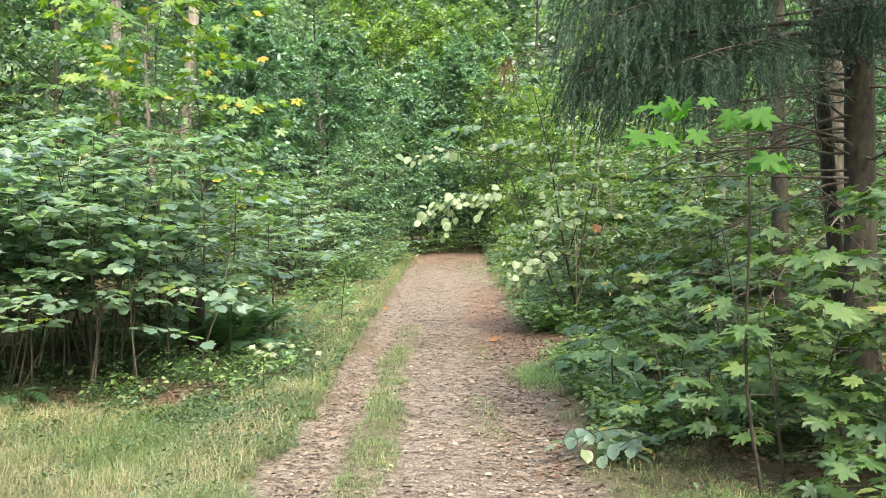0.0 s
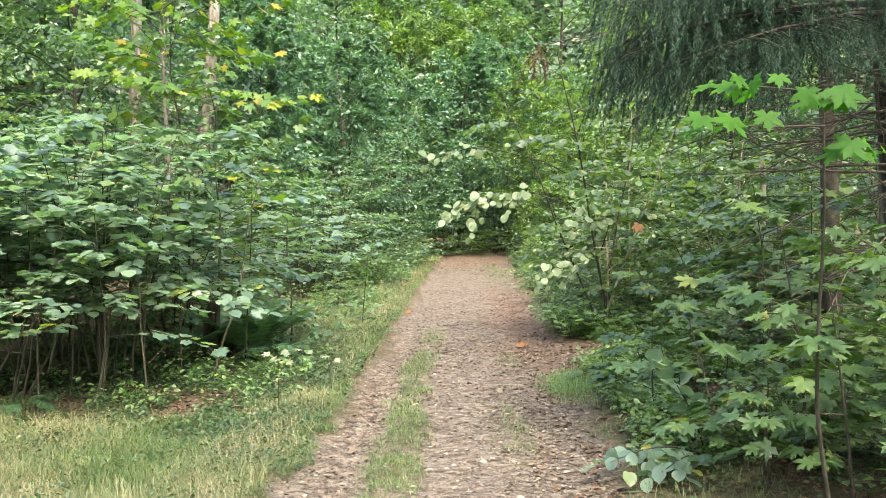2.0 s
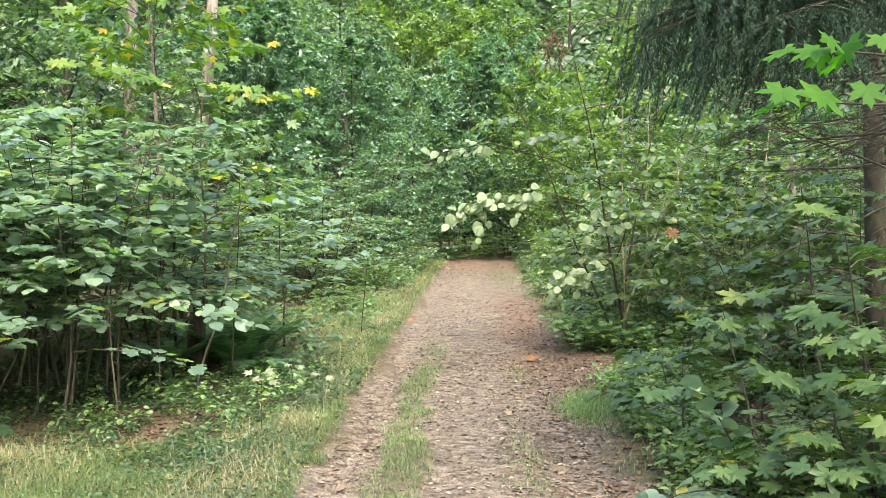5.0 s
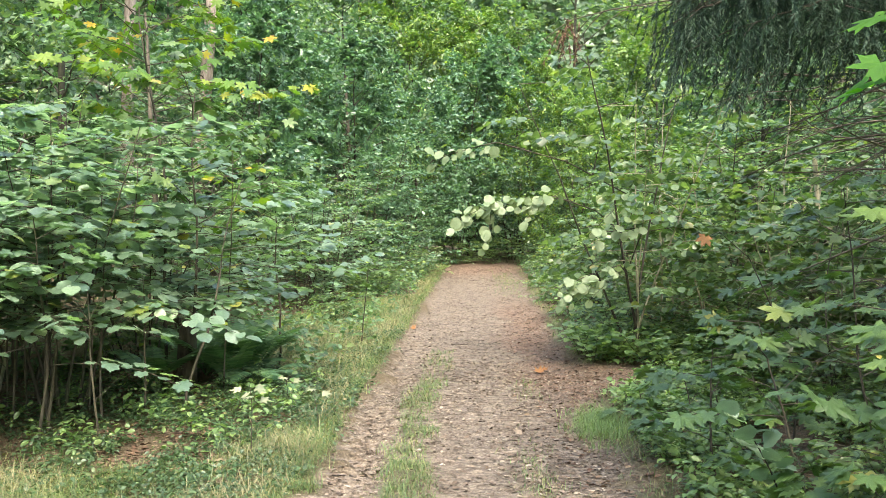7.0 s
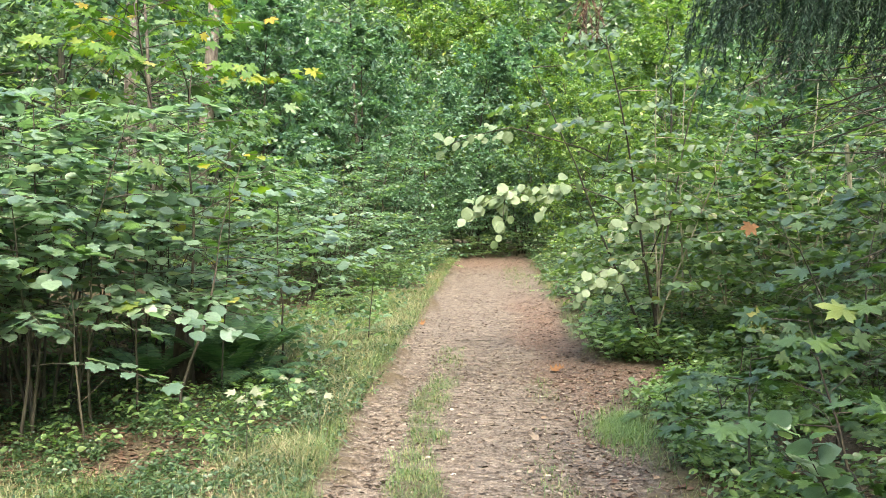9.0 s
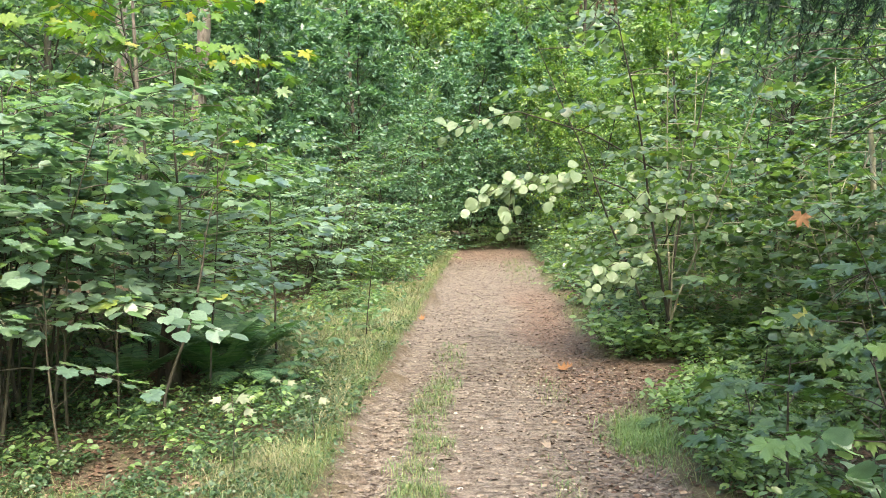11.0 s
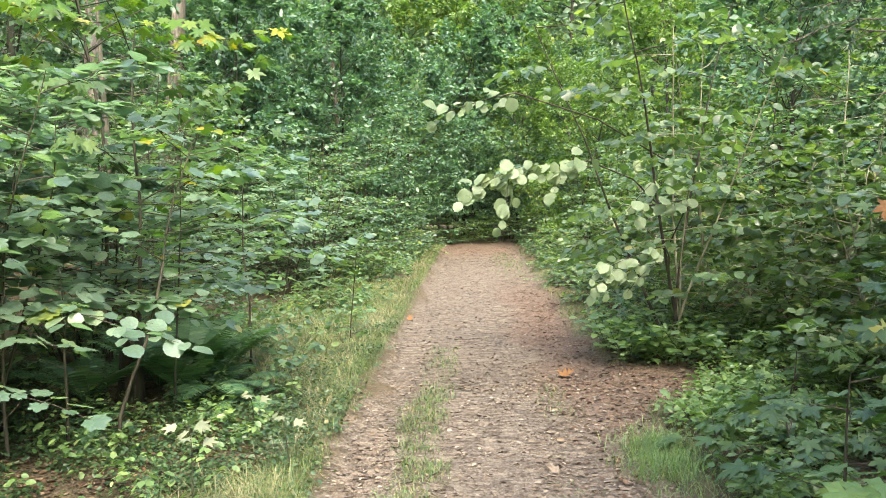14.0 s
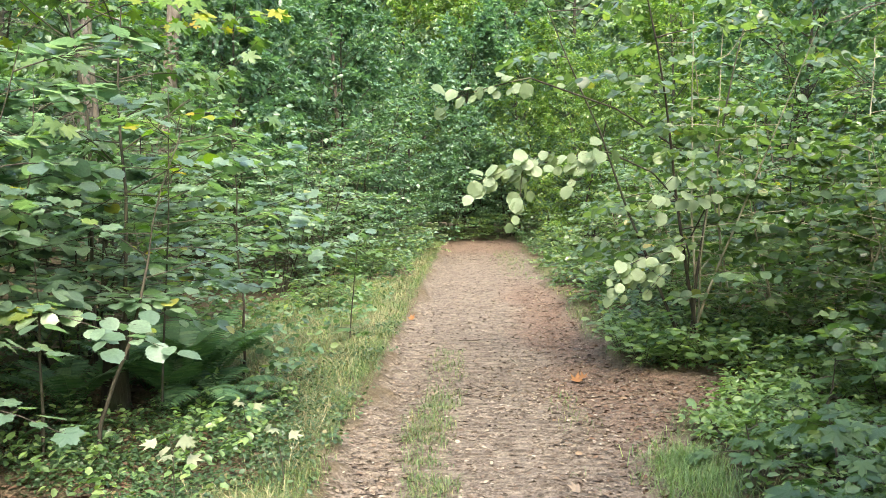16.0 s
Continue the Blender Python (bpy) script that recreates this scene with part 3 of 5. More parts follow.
def maple_bough(rng, paths, leaves, bp, size, pairs=5, start=0.3, hang=0.3):
    """Pairs of long-stalked maple leaves along a bough, and one at its tip."""
    for k in range(pairs):
        t = start + (1 - start) * (k + 0.8) / pairs
        q, fwd = along(bp, min(t, 0.999))
        flat = unit(np.array((fwd[0], fwd[1], 0.0)) + 1e-6)
        for side in (1, -1):
            d = unit(swing(flat, side * rng.uniform(0.5, 1.3)) + (0, 0, rng.uniform(0.0, 0.5)))
            stalk = rng.uniform(0.05, 0.10)
            e = q + d * stalk
            paths.append((np.array([q, e]), np.array([0.0016, 0.0012])))
            s = size * rng.uniform(0.55, 1.1) * (0.8 + 0.2 * t)
            u = unit(d * (1, 1, 0) + (0, 0, -hang * rng.uniform(0.3, 1.8)))
            leaves.put((e + u * 0.05 * s)[None], u[None], (np.array((0, 0, 1.0)) + rng.normal(0, 0.28, 3))[None], np.array([s]))
    q, fwd = along(bp, 0.999)
    u = unit(fwd * (1, 1, 0.2) - (0, 0, 0.3))
    leaves.put(q[None], u[None], (np.array((0, 0, 1.0)) + rng.normal(0, 0.2, 3))[None], np.array([size * rng.uniform(0.7, 1.1)]))


def maple(rng, height, reach, boughs, size, lean=(0.1, 0.0), first=0.25, pairs=5, r0=0.011, rise=0.25, thin=0.6, wob=0.06, hang=0.3):
    paths, leaves = [], Leaves()
    pts = bough(rng, (0, 0, -0.04), (*lean, 1), height, 9, wob, 0.0)
    paths.append((pts, np.linspace(r0, r0 * 0.25, 10)))
    for b in range(boughs):
        t = first + (1 - first) * (b + rng.random()) / boughs
        p0, _ = along(pts, min(t, 0.999))
        a = b * 2.4 + rng.uniform(-0.4, 0.4)
        bl = reach * (1.1 - thin * (t - first) / (1 - first)) * rng.uniform(0.6, 1.2)
        bp = bough(rng, p0, (math.cos(a), math.sin(a), rise * rng.uniform(0.4, 1.6)), bl, 5, 0.10, 0.06)
        paths.append((bp, np.linspace(r0 * 0.32, 0.002, 6)))
        maple_bough(rng, paths, leaves, bp, size, pairs, 0.3, hang)
    return paths, leaves.arrays()


def stem_part(root, paths, bark, name="stem", sides=5):
    v, t = tubes(paths, sides)
    return mesh_part(name, mesh_from(name, v, t, bark, True), root)


R = np.random.default_rng

# ---- hazels on the far side of the verge ----
HAZ = "leafy green hazel shrub with layered sprays beside the grass verge"
st, lf = grow(R(1), 3.2, 1.35, 8, 6, 6, 7, 0.13, 0.34, 0.34, 0.05, 0.014)
hazel = plant("hazel_shrub", HAZ, "shrub", "hazels by the track", st, lf, TOOTHED, M_HAZEL, M_TWIG, x=-3.7, y=8.5, turn=20)
copies(hazel, [(-5.4, 7.7, 140, 1.0), (-4.9, 9.9, 250, 1.05), (-4.0, 10.9, 80, 0.9)])
st, lf = grow(R(2), 2.4, 1.2, 7, 5, 6, 7, 0.125, 0.42, 0.36, 0.05, 0.012)
hazel_low = plant("hazel_shrub", HAZ, "shrub", "hazels by the track", st, lf, TOOTHED, M_HAZEL, M_TWIG, x=-4.1, y=7.35, turn=200, size=0.85)
copies(hazel_low, [(-4.5, 7.4, 30, 0.95)])
st, lf = grow(R(7), 2.9, 1.3, 5, 10, 6, 7, 0.12, 0.4, 0.16, 0.06, 0.015, False)
far_hazel = plant("hazel_shrub", "green hazel shrub in the thicket behind the verge", "shrub", "hazels by the track", st, lf, HEX, M_HAZEL, M_TWIG, x=-6.6, y=9.2, turn=40)
copies(far_hazel, [(-4.3, 13.4, 310, 0.85), (-3.5, 17.0, 60, 0.85), (-3.1, 19.5, 160, 0.75), (-5.9, 11.6, 200, 1.15), (-8.2, 8.4, 100, 1.1)])

# ---- thicket ----
BUSH = "dense green woodland bush with small leaves"
st, lf = grow(R(3), 3.6, 1.7, 6, 12, 7, 5, 0.125, 0.35, 0.08, 0.04, 0.022, False, 0.35, 0.55)
bush = plant("woodland_bush", BUSH, "shrub", "thicket bushes", st, lf, DIAMOND, M_BUSH, M_TWIG, x=-4.8, y=14.6)
copies(bush, [(-7.6, 13.2, 50, 1.1), (-3.3, 18.4, 100, 0.9), (-6.0, 18.2, 160, 1.2), (-10, 15.5, 200, 1.2), (-3.6, 22.0, 240, 0.95), (-7.6, 22, 20, 1.3), (-3.1, 28, 70, 0.85), (-8.8, 10.8, 120, 1.1),
              (4.4, 15.5, 120, 1.0), (6.6, 12.6, 220, 1.05), (3.5, 19.2, 300, 0.85), (6.4, 18.0, 10, 1.15), (3.9, 23.5, 45, 0.95), (7.6, 22.5, 90, 1.25), (3.6, 28.5, 190, 0.95), (9.6, 15.5, 250, 1.2), (5.4, 10.2, 330, 0.8), (9.2, 10.5, 60, 1.1), (6.2, 26.5, 150, 1.2)])
st, lf = grow(R(4), 4.6, 2.0, 5, 16, 8, 6, 0.13, 0.22, 0.06, 0.03, 0.03, False, 0.35, 0.6)
dark_bush = plant("woodland_bush", "tall dark bluish green bush in the shade", "shrub", "thicket bushes", st, lf, DIAMOND, M_DARK, M_TWIG, x=-3.1, y=24.8, size=0.95)
copies(dark_bush, [(-5.0, 26.5, 60, 1.2), (-2.9, 32.0, 130, 1.0), (-0.9, 39.0, 210, 0.95), (1.7, 39.5, 300, 0.95), (3.7, 36.0, 20, 0.9), (-3.2, 36.5, 100, 1.1), (5.8, 32.5, 170, 1.2), (-9, 26.5, 15, 1.4), (0.6, 43, 250, 1.3), (-5.8, 41, 290, 1.4), (6.5, 40, 75, 1.4), (-7.2, 32, 190, 1.4), (9.5, 29, 260, 1.4), (-11.5, 21, 330, 1.3), (11.5, 22, 45, 1.3), (-5.8, 21.5, 110, 1.15)])

# ---- trees ----
TREE = "tall broadleaf tree with a full green crown"
st, lf = crown(R(5), 10.5, 3.2, 32, 8, 5, 6, 0.185, 0.06)
tree = plant("deciduous_tree", TREE, "tree", "forest trees", st, lf, DIAMOND, M_BUSH, M_TWIG, 7, "trunk", "crown", x=-7.2, y=25)
copies(tree, [(-4.6, 30.5, 70, 1.0), (-11, 18.5, 150, 1.05), (9, 29, 300, 1.15), (12, 18, 110, 1.1), (-14, 12, 15, 1.1), (-8.2, 17.5, 190, 0.9)])
st, lf = crown(R(8), 7.0, 2.6, 38, 8, 5, 7, 0.16, 0.02, 0.5, 0.07)
shade_tree = plant("deciduous_tree", "dark green low-branched tree in the thicket", "tree", "forest trees", st, lf, DIAMOND, M_DARK, M_TWIG, 6, "trunk", "crown", x=-3.7, y=26.2)
copies(shade_tree, [(-2.6, 34.5, 100, 1.05), (-0.4, 40.5, 40, 1.35), (2.2, 41, 200, 1.5), (4.4, 37, 300, 1.1), (-5.6, 35, 250, 1.3), (-5.2, 20.6, 20, 0.9), (-8.5, 29, 130, 1.3), (5.7, 18.3, 100, 0.95), (8.8, 13.8, 200, 1.0), (-10.8, 24, 60, 1.4), (-6.2, 24.3, 220, 1.2), (-13.2, 20, 310, 1.3)])
st, lf = crown(R(6), 8.5, 2.6, 36, 8, 5, 6, 0.155, 0.03, 0.55, 0.07)
light_tree = plant("deciduous_tree", "slender tree with light yellow-green leaves", "tree", "forest trees", st, lf, DIAMOND, M_LIGHT, M_TWIG, 6, "trunk", "crown", x=4.9, y=25.0, size=0.95)
copies(light_tree, [(2.9, 33.5, 130, 0.75), (3.1, 28, 280, 0.7), (7.2, 33, 200, 1.2), (3.9, 31.5, 60, 0.9), (0.8, 44, 30, 1.6), (6.4, 21.5, 250, 0.95), (-1.8, 46, 80, 1.8)])
st, lf = crown(R(9), 12, 3.8, 30, 7, 4, 6, 0.26, 0.03, 0.45, 0.13)
far_tree = plant("deciduous_tree", "distant broadleaf tree deep in the wood", "tree", "forest trees", st, lf, DIAMOND, M_BUSH, M_TWIG, 5, "trunk", "crown", x=-12.5, y=33)
copies(far_tree, [(12, 34, 100, 1.1), (-9, 42, 200, 1.2), (8.5, 43, 300, 1.2), (3.5, 49, 40, 1.2), (-4, 50, 140, 1.2), (-16, 24, 240, 1.1), (16, 24, 330, 1.1), (-15, 42, 60, 1.3), (15, 44, 160, 1.3), (-18, 12, 20, 1.2), (17, 10, 260, 1.1), (0.2, 54, 90, 1.7), (2.6, 52, 10, 1.7), (-7, 55, 70, 1.7), (5.6, 47, 200, 1.5)])
# trees behind the walker close the wood
copies(far_tree, [(-9, -10, 30, 1.1), (9, -12, 120, 1.1), (-14, 0, 210, 1.1), (13, 1, 300, 1.1), (0.5, -19, 60, 1.2)])
g = R(15)
n = 150000
a, rad = np.where(np.arange(n) < 45000, g.uniform(0, 2 * np.pi, n), g.uniform(-0.75, 0.75, n)), g.uniform(54, 66, n)
wx, wy = rad * np.sin(a), 15 + rad * np.cos(a)
top = 21 + 8 * vnoise(a * 18, 0 * a, 1.0, 3)
q = np.stack([wx, wy, ground_z(wx, wy) + top * g.random(n)], 1)
u = np.stack([-np.cos(a), np.sin(a), 0.4 * g.normal(0, 1, n)], 1) * np.where(g.random(n) > 0.5, 1, -1)[:, None]
v, t = scatter(DIAMOND, q, u, np.stack([-np.sin(a), -np.cos(a), 0.3 + 0 * a], 1) + g.normal(0, 0.5, (n, 3)), g.uniform(0.5, 1.1, n))
tagged(new("far_woods", mesh_from("far_woods", v, t, M_BUSH)), "distant green woods closing the view", "woods", kind="stuff")

# ---- pines and spruces ----
def needle_spray(rng, acc, q, d, length, per=60, size=0.02):
    """Needles all round a hanging twig."""
    f = rng.random(per)
    p = q + d * (length * f)[:, None]
    r = rng.normal(0, 1, (per, 3))
    u = unit(unit(r) + 1.3 * d)
    acc.put(p, u, rng.normal(0, 1, (per, 3)), size * rng.uniform(0.7, 1.2, per))


def spruce(rng, name, label, x, y, height, r0, limbs, dead, bark, lean=(0, 0), first_dead=1.0, group="conifers", per=60):
    """limbs: (height, bearing, length, hang, sprays) each; dead: the same without sprays."""
    root = thing(name, x, y, float(ground_z(x, y)) - 0.02, label, "tree", group)
    pts = bough(rng, (0, 0, -0.1), (*lean, 1), height, 16, 0.012, 0.0)
    stem_part(root, [(pts, np.linspace(r0, r0 * 0.3, 17) * (1 + 0.5 * np.exp(-2.0 * np.arange(17.0))))], bark, "trunk", 12)
    acc = Leaves()
    for z, az, length, hang, sprays in limbs:
        p0, _ = along(pts, min(z / height, 0.99))
        bp = bough(rng, p0, (math.sin(radians(az)), math.cos(radians(az)), 0.05), length, 7, 0.05, hang)
        paths = [(bp, np.linspace(max(r0 * 0.22, 0.014), 0.004, 8))]
        for s in range(sprays):
            inner = 0.42 if length > 2.55 else 0.22
            q, fwd = along(bp, min(inner + (1 - inner) * (s + rng.random()) / sprays, 0.999))
            side = swing(unit(fwd * (1, 1, 0.3)), (1 if s % 2 else -1) * rng.uniform(0.4, 1.3))
            sl = rng.uniform(0.25, 0.6) * (1.2 - 0.5 * s / sprays)
            e = q + side * sl - (0, 0, 0.25 * sl)
            paths.append((np.array([q, (q + e) / 2 + (0, 0, 0.02), e]), np.array([0.004, 0.003, 0.002])))
            for h in range(7):
                w = q + (e - q) * (h + 0.7) / 7
                dn = unit(np.array((rng.normal(0, 0.2), rng.normal(0, 0.2), -1.0)) + side * 0.35)
                needle_spray(rng, acc, w, dn, rng.uniform(0.18, 0.5), per * 2 // 3, 0.027)
            needle_spray(rng, acc, q, unit(e - q), sl, per, 0.024)
        stem_part(root, paths, bark, "limb")
    for z, az, length, hang in dead:
        p0, _ = along(pts, min(z / height, 0.99))
        bp = bough(rng, p0, (math.sin(radians(az)), math.cos(radians(az)), rng.normal(0.1, 0.22)), length * rng.uniform(0.6, 1.1), 7, 0.15, hang)
        paths = [(bp, np.linspace(max(r0 * 0.10, 0.006), 0.002, 8))]
        for s in range(12):
            q, fwd = along(bp, rng.uniform(0.2, 0.98))
            paths.append((bough(rng, q, swing(fwd, rng.choice((-1, 1)) * rng.uniform(0.4, 1.0)) + (0, 0, rng.normal(0, 0.3)), rng.uniform(0.15, 0.45), 3, 0.15, 0.05), np.array([0.003, 0.0025, 0.002, 0.0015])))
        stem_part(root, paths, M_DEAD, "dead_branch", 4)
    if limbs:
        v, t = scatter(NEEDLE, *acc.arrays())
        mesh_part("needles", mesh_from("needles", v, t, M_NEEDLE), root, kind="stuff")
    return root


g = R(21)
front = [(2.95, 236, 2.7, 0.05, 24), (3.05, 244, 2.9, 0.06, 26), (3.15, 230, 2.6, 0.05, 24), (3.25, 250, 2.7, 0.06, 24), (3.4, 238, 3.0, 0.06, 26), (3.5, 226, 2.7, 0.05, 24), (3.7, 245, 2.9, 0.06, 24), (3.9, 234, 2.8, 0.06, 22), (4.1, 250, 2.7, 0.06, 20),
         (4.3, 225, 2.6, 0.05, 20), (3.3, 215, 1.1, 0.04, 14), (3.3, 180, 0.9, 0.04, 14), (3.45, 150, 1.0, 0.05, 16), (3.6, 200, 1.2, 0.05, 16), (3.9, 270, 1.8, 0.06, 16), (4.3, 285, 2.0, 0.06, 16), (4.4, 195, 2.0, 0.05, 18), (4.8, 210, 2.6, 0.04, 18), (5.2, 185, 2.4, 0.04, 18), (3.7, 120, 1.3, 0.05, 16)]
# upper limbs above the view, added for the shade they cast
around = [(4.5 + 0.55 * k, (k * 137) % 360, 2.6 - 0.13 * k, 0.05, 8) for k in range(9)]
bare = [(1.2 + 0.11 * k, (k * 137 + 40) % 360, g.uniform(0.9, 2.1), 0.02) for k in range(22)]
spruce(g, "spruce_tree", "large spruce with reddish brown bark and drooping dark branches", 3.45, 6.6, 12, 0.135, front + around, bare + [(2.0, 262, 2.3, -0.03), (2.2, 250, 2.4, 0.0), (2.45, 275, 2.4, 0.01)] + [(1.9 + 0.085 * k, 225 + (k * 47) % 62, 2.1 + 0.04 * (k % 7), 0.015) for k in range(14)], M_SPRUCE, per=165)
g = R(27)
root = thing("dead_bough", 3.4, 6.65, 3.35, "bare dead spruce bough with a rusty withered tuft at its tip", "branch")
bp = bough(g, (0, 0, 0), (-1, 0.32, -0.12), 2.95, 9, 0.04, -0.012)
ms = [(bp, np.linspace(0.016, 0.004, 10))]
for k in range(16):
    q, fwd = along(bp, g.uniform(0.25, 0.99))
    ms.append((bough(g, q, swing(fwd, g.choice((-1, 1)) * g.uniform(0.3, 1.0)) + (0, 0, g.normal(-0.1, 0.3)), g.uniform(0.2, 0.6), 3, 0.15, 0.03), np.array([0.005, 0.004, 0.003, 0.002])))
stem_part(root, ms, M_DEAD, "limb", 5)
acc = Leaves()
for k in range(9):
    needle_spray(g, acc, bp[-1] + g.normal(0, 0.04, 3), unit(np.array((g.normal(0, 0.2), g.normal(0, 0.2), -1.0))), 0.3, 60, 0.04)
v, t = scatter(NEEDLE, *acc.arrays())
mesh_part("withered_tuft", mesh_from("withered_tuft", v, t, M_RUST), root, "rusty withered needles", "stuff")
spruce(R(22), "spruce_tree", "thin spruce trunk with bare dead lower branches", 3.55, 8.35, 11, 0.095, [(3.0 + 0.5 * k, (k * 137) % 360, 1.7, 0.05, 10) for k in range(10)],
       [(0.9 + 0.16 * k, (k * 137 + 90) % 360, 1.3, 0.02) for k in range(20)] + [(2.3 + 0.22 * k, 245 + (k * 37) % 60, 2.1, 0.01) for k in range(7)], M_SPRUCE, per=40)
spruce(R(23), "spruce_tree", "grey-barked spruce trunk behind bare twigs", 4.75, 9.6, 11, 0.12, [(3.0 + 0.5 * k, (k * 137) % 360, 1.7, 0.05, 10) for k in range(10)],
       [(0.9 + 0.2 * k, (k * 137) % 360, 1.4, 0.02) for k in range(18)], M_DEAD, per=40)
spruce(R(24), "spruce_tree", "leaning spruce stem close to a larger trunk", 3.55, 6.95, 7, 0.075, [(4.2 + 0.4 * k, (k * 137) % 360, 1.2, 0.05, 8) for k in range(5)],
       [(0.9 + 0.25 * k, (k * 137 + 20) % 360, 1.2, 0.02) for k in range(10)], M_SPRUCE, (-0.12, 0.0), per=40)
# spruces added off to the side to darken the underwood with their shade
broad = spruce(R(28), "spruce_tree", "full dark spruce added to shade the underwood", 6.1, 6.0, 11, 0.13, [(3.2 + 0.3 * k, (k * 137) % 360, 2.7 - 0.07 * k, 0.05, 7) for k in range(21)],
               [(1.0 + 0.2 * k, (k * 137 + 60) % 360, 1.3, 0.02) for k in range(10)], M_SPRUCE, per=60)
# the last two stand beside the walker, out of view, to shade the saplings
for x, y, turn, size in ((6.8, 9.6, 80, 1.0), (8.8, 7.4, 300, 1.1), (3.95, 2.5, 150, 1.0), (3.1, 1.2, 30, 0.62)):
    copy_thing(broad, Matrix.LocRotScale((x, y, float(ground_z(x, y)) - 0.02), Euler((0, 0, radians(turn))), (size,) * 3))
PINE = "tall pine with a bare pinkish grey trunk rising from the bushes"
for x, y, r, lean, sd in ((-6.75, 20.0, 0.19, (0.12, 0.0), 31), (-8.45, 20.6, 0.18, (0.0, 0.0), 32)):
    g = R(sd)
    spruce(g, "pine_tree", PINE, x, y, 15, r, [(9 + 0.5 * k, (k * 137) % 360, 2.4, 0.0, 10) for k in range(11)], [(2.5 + 0.6 * k, (k * 137) % 360, 0.9, 0.03) for k in range(9)], M_PINE, lean, group="pines", per=40)

spruce(R(36), "dead_spruce", "dead young spruce with grey bare twigs among the bushes", -4.9, 13.7, 5.0, 0.06, [], [(0.6 + 0.11 * k, (k * 137) % 360, R(k).uniform(0.7, 1.3), 0.03) for k in range(30)], M_DEAD)

# ---- maple saplings beside the track ----
LEAF_MAPLE = leaf_meshes("leaf", MAPLE, M_MAPLE)
LEAF_MAPLE_Y = leaf_meshes("leaf", MAPLE, M_MAPLE_Y)
LEAF_HAZEL = leaf_meshes("leaf", TOOTHED, M_HAZEL)
LEAF_LIME_BACKLIT = leaf_meshes("leaf", TOOTHED, M_LIME_BACKLIT)
LEAF_SUNLIT = leaf_meshes("leaf", TOOTHED, M_PALE)
LEAF_FRESH = leaf_meshes("leaf", TOOTHED, M_FRESH_LIT)
LEAF_WHITE = leaf_meshes("leaf", (MAPLE_S[0] * (1, 0.8, 1), MAPLE_S[1]), M_BLEACHED)
MAPLE_LABEL = "young maple sapling with broad dark green lobed leaves"
for k, (x, y, h, reach, nb, size, lean) in enumerate((
        (2.05, 5.35, 1.60, 0.75, 13, 0.115, (-0.06, -0.08)), (1.65, 5.9, 1.15, 0.60, 10, 0.115, (-0.10, 0.0)), (2.35, 6.4, 1.85, 0.85, 14, 0.11, (-0.14, 0.05)), (1.45, 6.75, 0.85, 0.50, 6, 0.125, (-0.12, -0.05)),
        (1.55, 7.6, 0.50, 0.40, 5, 0.105, (-0.1, -0.05)), (1.95, 8.8, 0.6, 0.45, 6, 0.09, (-0.1, -0.05)), (2.75, 5.4, 1.75, 0.8, 14, 0.115, (0.0, -0.1)), (2.9, 7.2, 1.9, 0.85, 13, 0.10, (-0.12, 0.0)),
        (1.95, 4.55, 1.30, 0.60, 11, 0.115, (-0.04, -0.05)), (2.95, 8.4, 1.85, 0.75, 12, 0.10, (-0.06, 0.0)), (2.55, 4.4, 1.70, 0.70, 13, 0.115, (-0.04, -0.08)), (2.3, 4.85, 1.55, 0.65, 12, 0.12, (-0.06, -0.05)),
        (1.75, 5.15, 0.80, 0.55, 9, 0.105, (-0.12, -0.05)), (2.15, 3.75, 0.95, 0.55, 9, 0.11, (-0.03, -0.05)), (1.30, 8.1, 0.32, 0.30, 4, 0.085, (-0.05, -0.03)), (1.85, 7.9, 0.42, 0.35, 5, 0.09, (0.0, -0.03)), (2.2, 7.4, 0.5, 0.40, 5, 0.10, (0.0, -0.03)), (2.95, 4.8, 1.9, 0.75, 12, 0.115, (-0.05, 0.0)))):
    ms, ml = maple(R(50 + k), h, reach, nb, size, lean, 0.16, 5, thin=0.45)
    root = thing("maple_sapling", x, y, float(ground_z(x, y)) - 0.01, MAPLE_LABEL, "sapling", "maple saplings")
    stem_part(root, ms, M_TWIG)
    leaf_objects(root, LEAF_MAPLE, ml)
    if k == 1:
        v, t = scatter(MAPLE, [(-0.53, -0.10, 1.53)], [(-0.4, -0.3, -0.8)], [(0.2, -0.5, 0.9)], [0.058])
        mesh_part("leaf", mesh_from("leaf", v, t, M_ORANGE), root, "withered orange leaf")
        v, t = tubes([(np.array([(-0.53, -0.10, 1.53), (-0.45, -0.06, 1.56), (-0.28, -0.02, 1.42), (-0.12, 0.0, 1.08)]), np.array([0.001, 0.002, 0.003, 0.004]))], 4)
        mesh_part("twig", mesh_from("twig", v, t, M_TWIG, True), root)

# a taller maple reaching towards the track, sunlight put into its top leaves' material
g = R(61)
root = thing("maple_sapling", 1.74, 4.33, float(ground_z(1.74, 4.33)), "slender maple with top leaves coloured bright and translucent as if sunlit", "sapling", "maple saplings")
ms, acc = [], Leaves()
stem = bough(g, (0, 0, -0.03), (-0.20, -0.16, 1), 2.2, 9, 0.03)
ms.append((stem, np.linspace(0.013, 0.004, 10)))
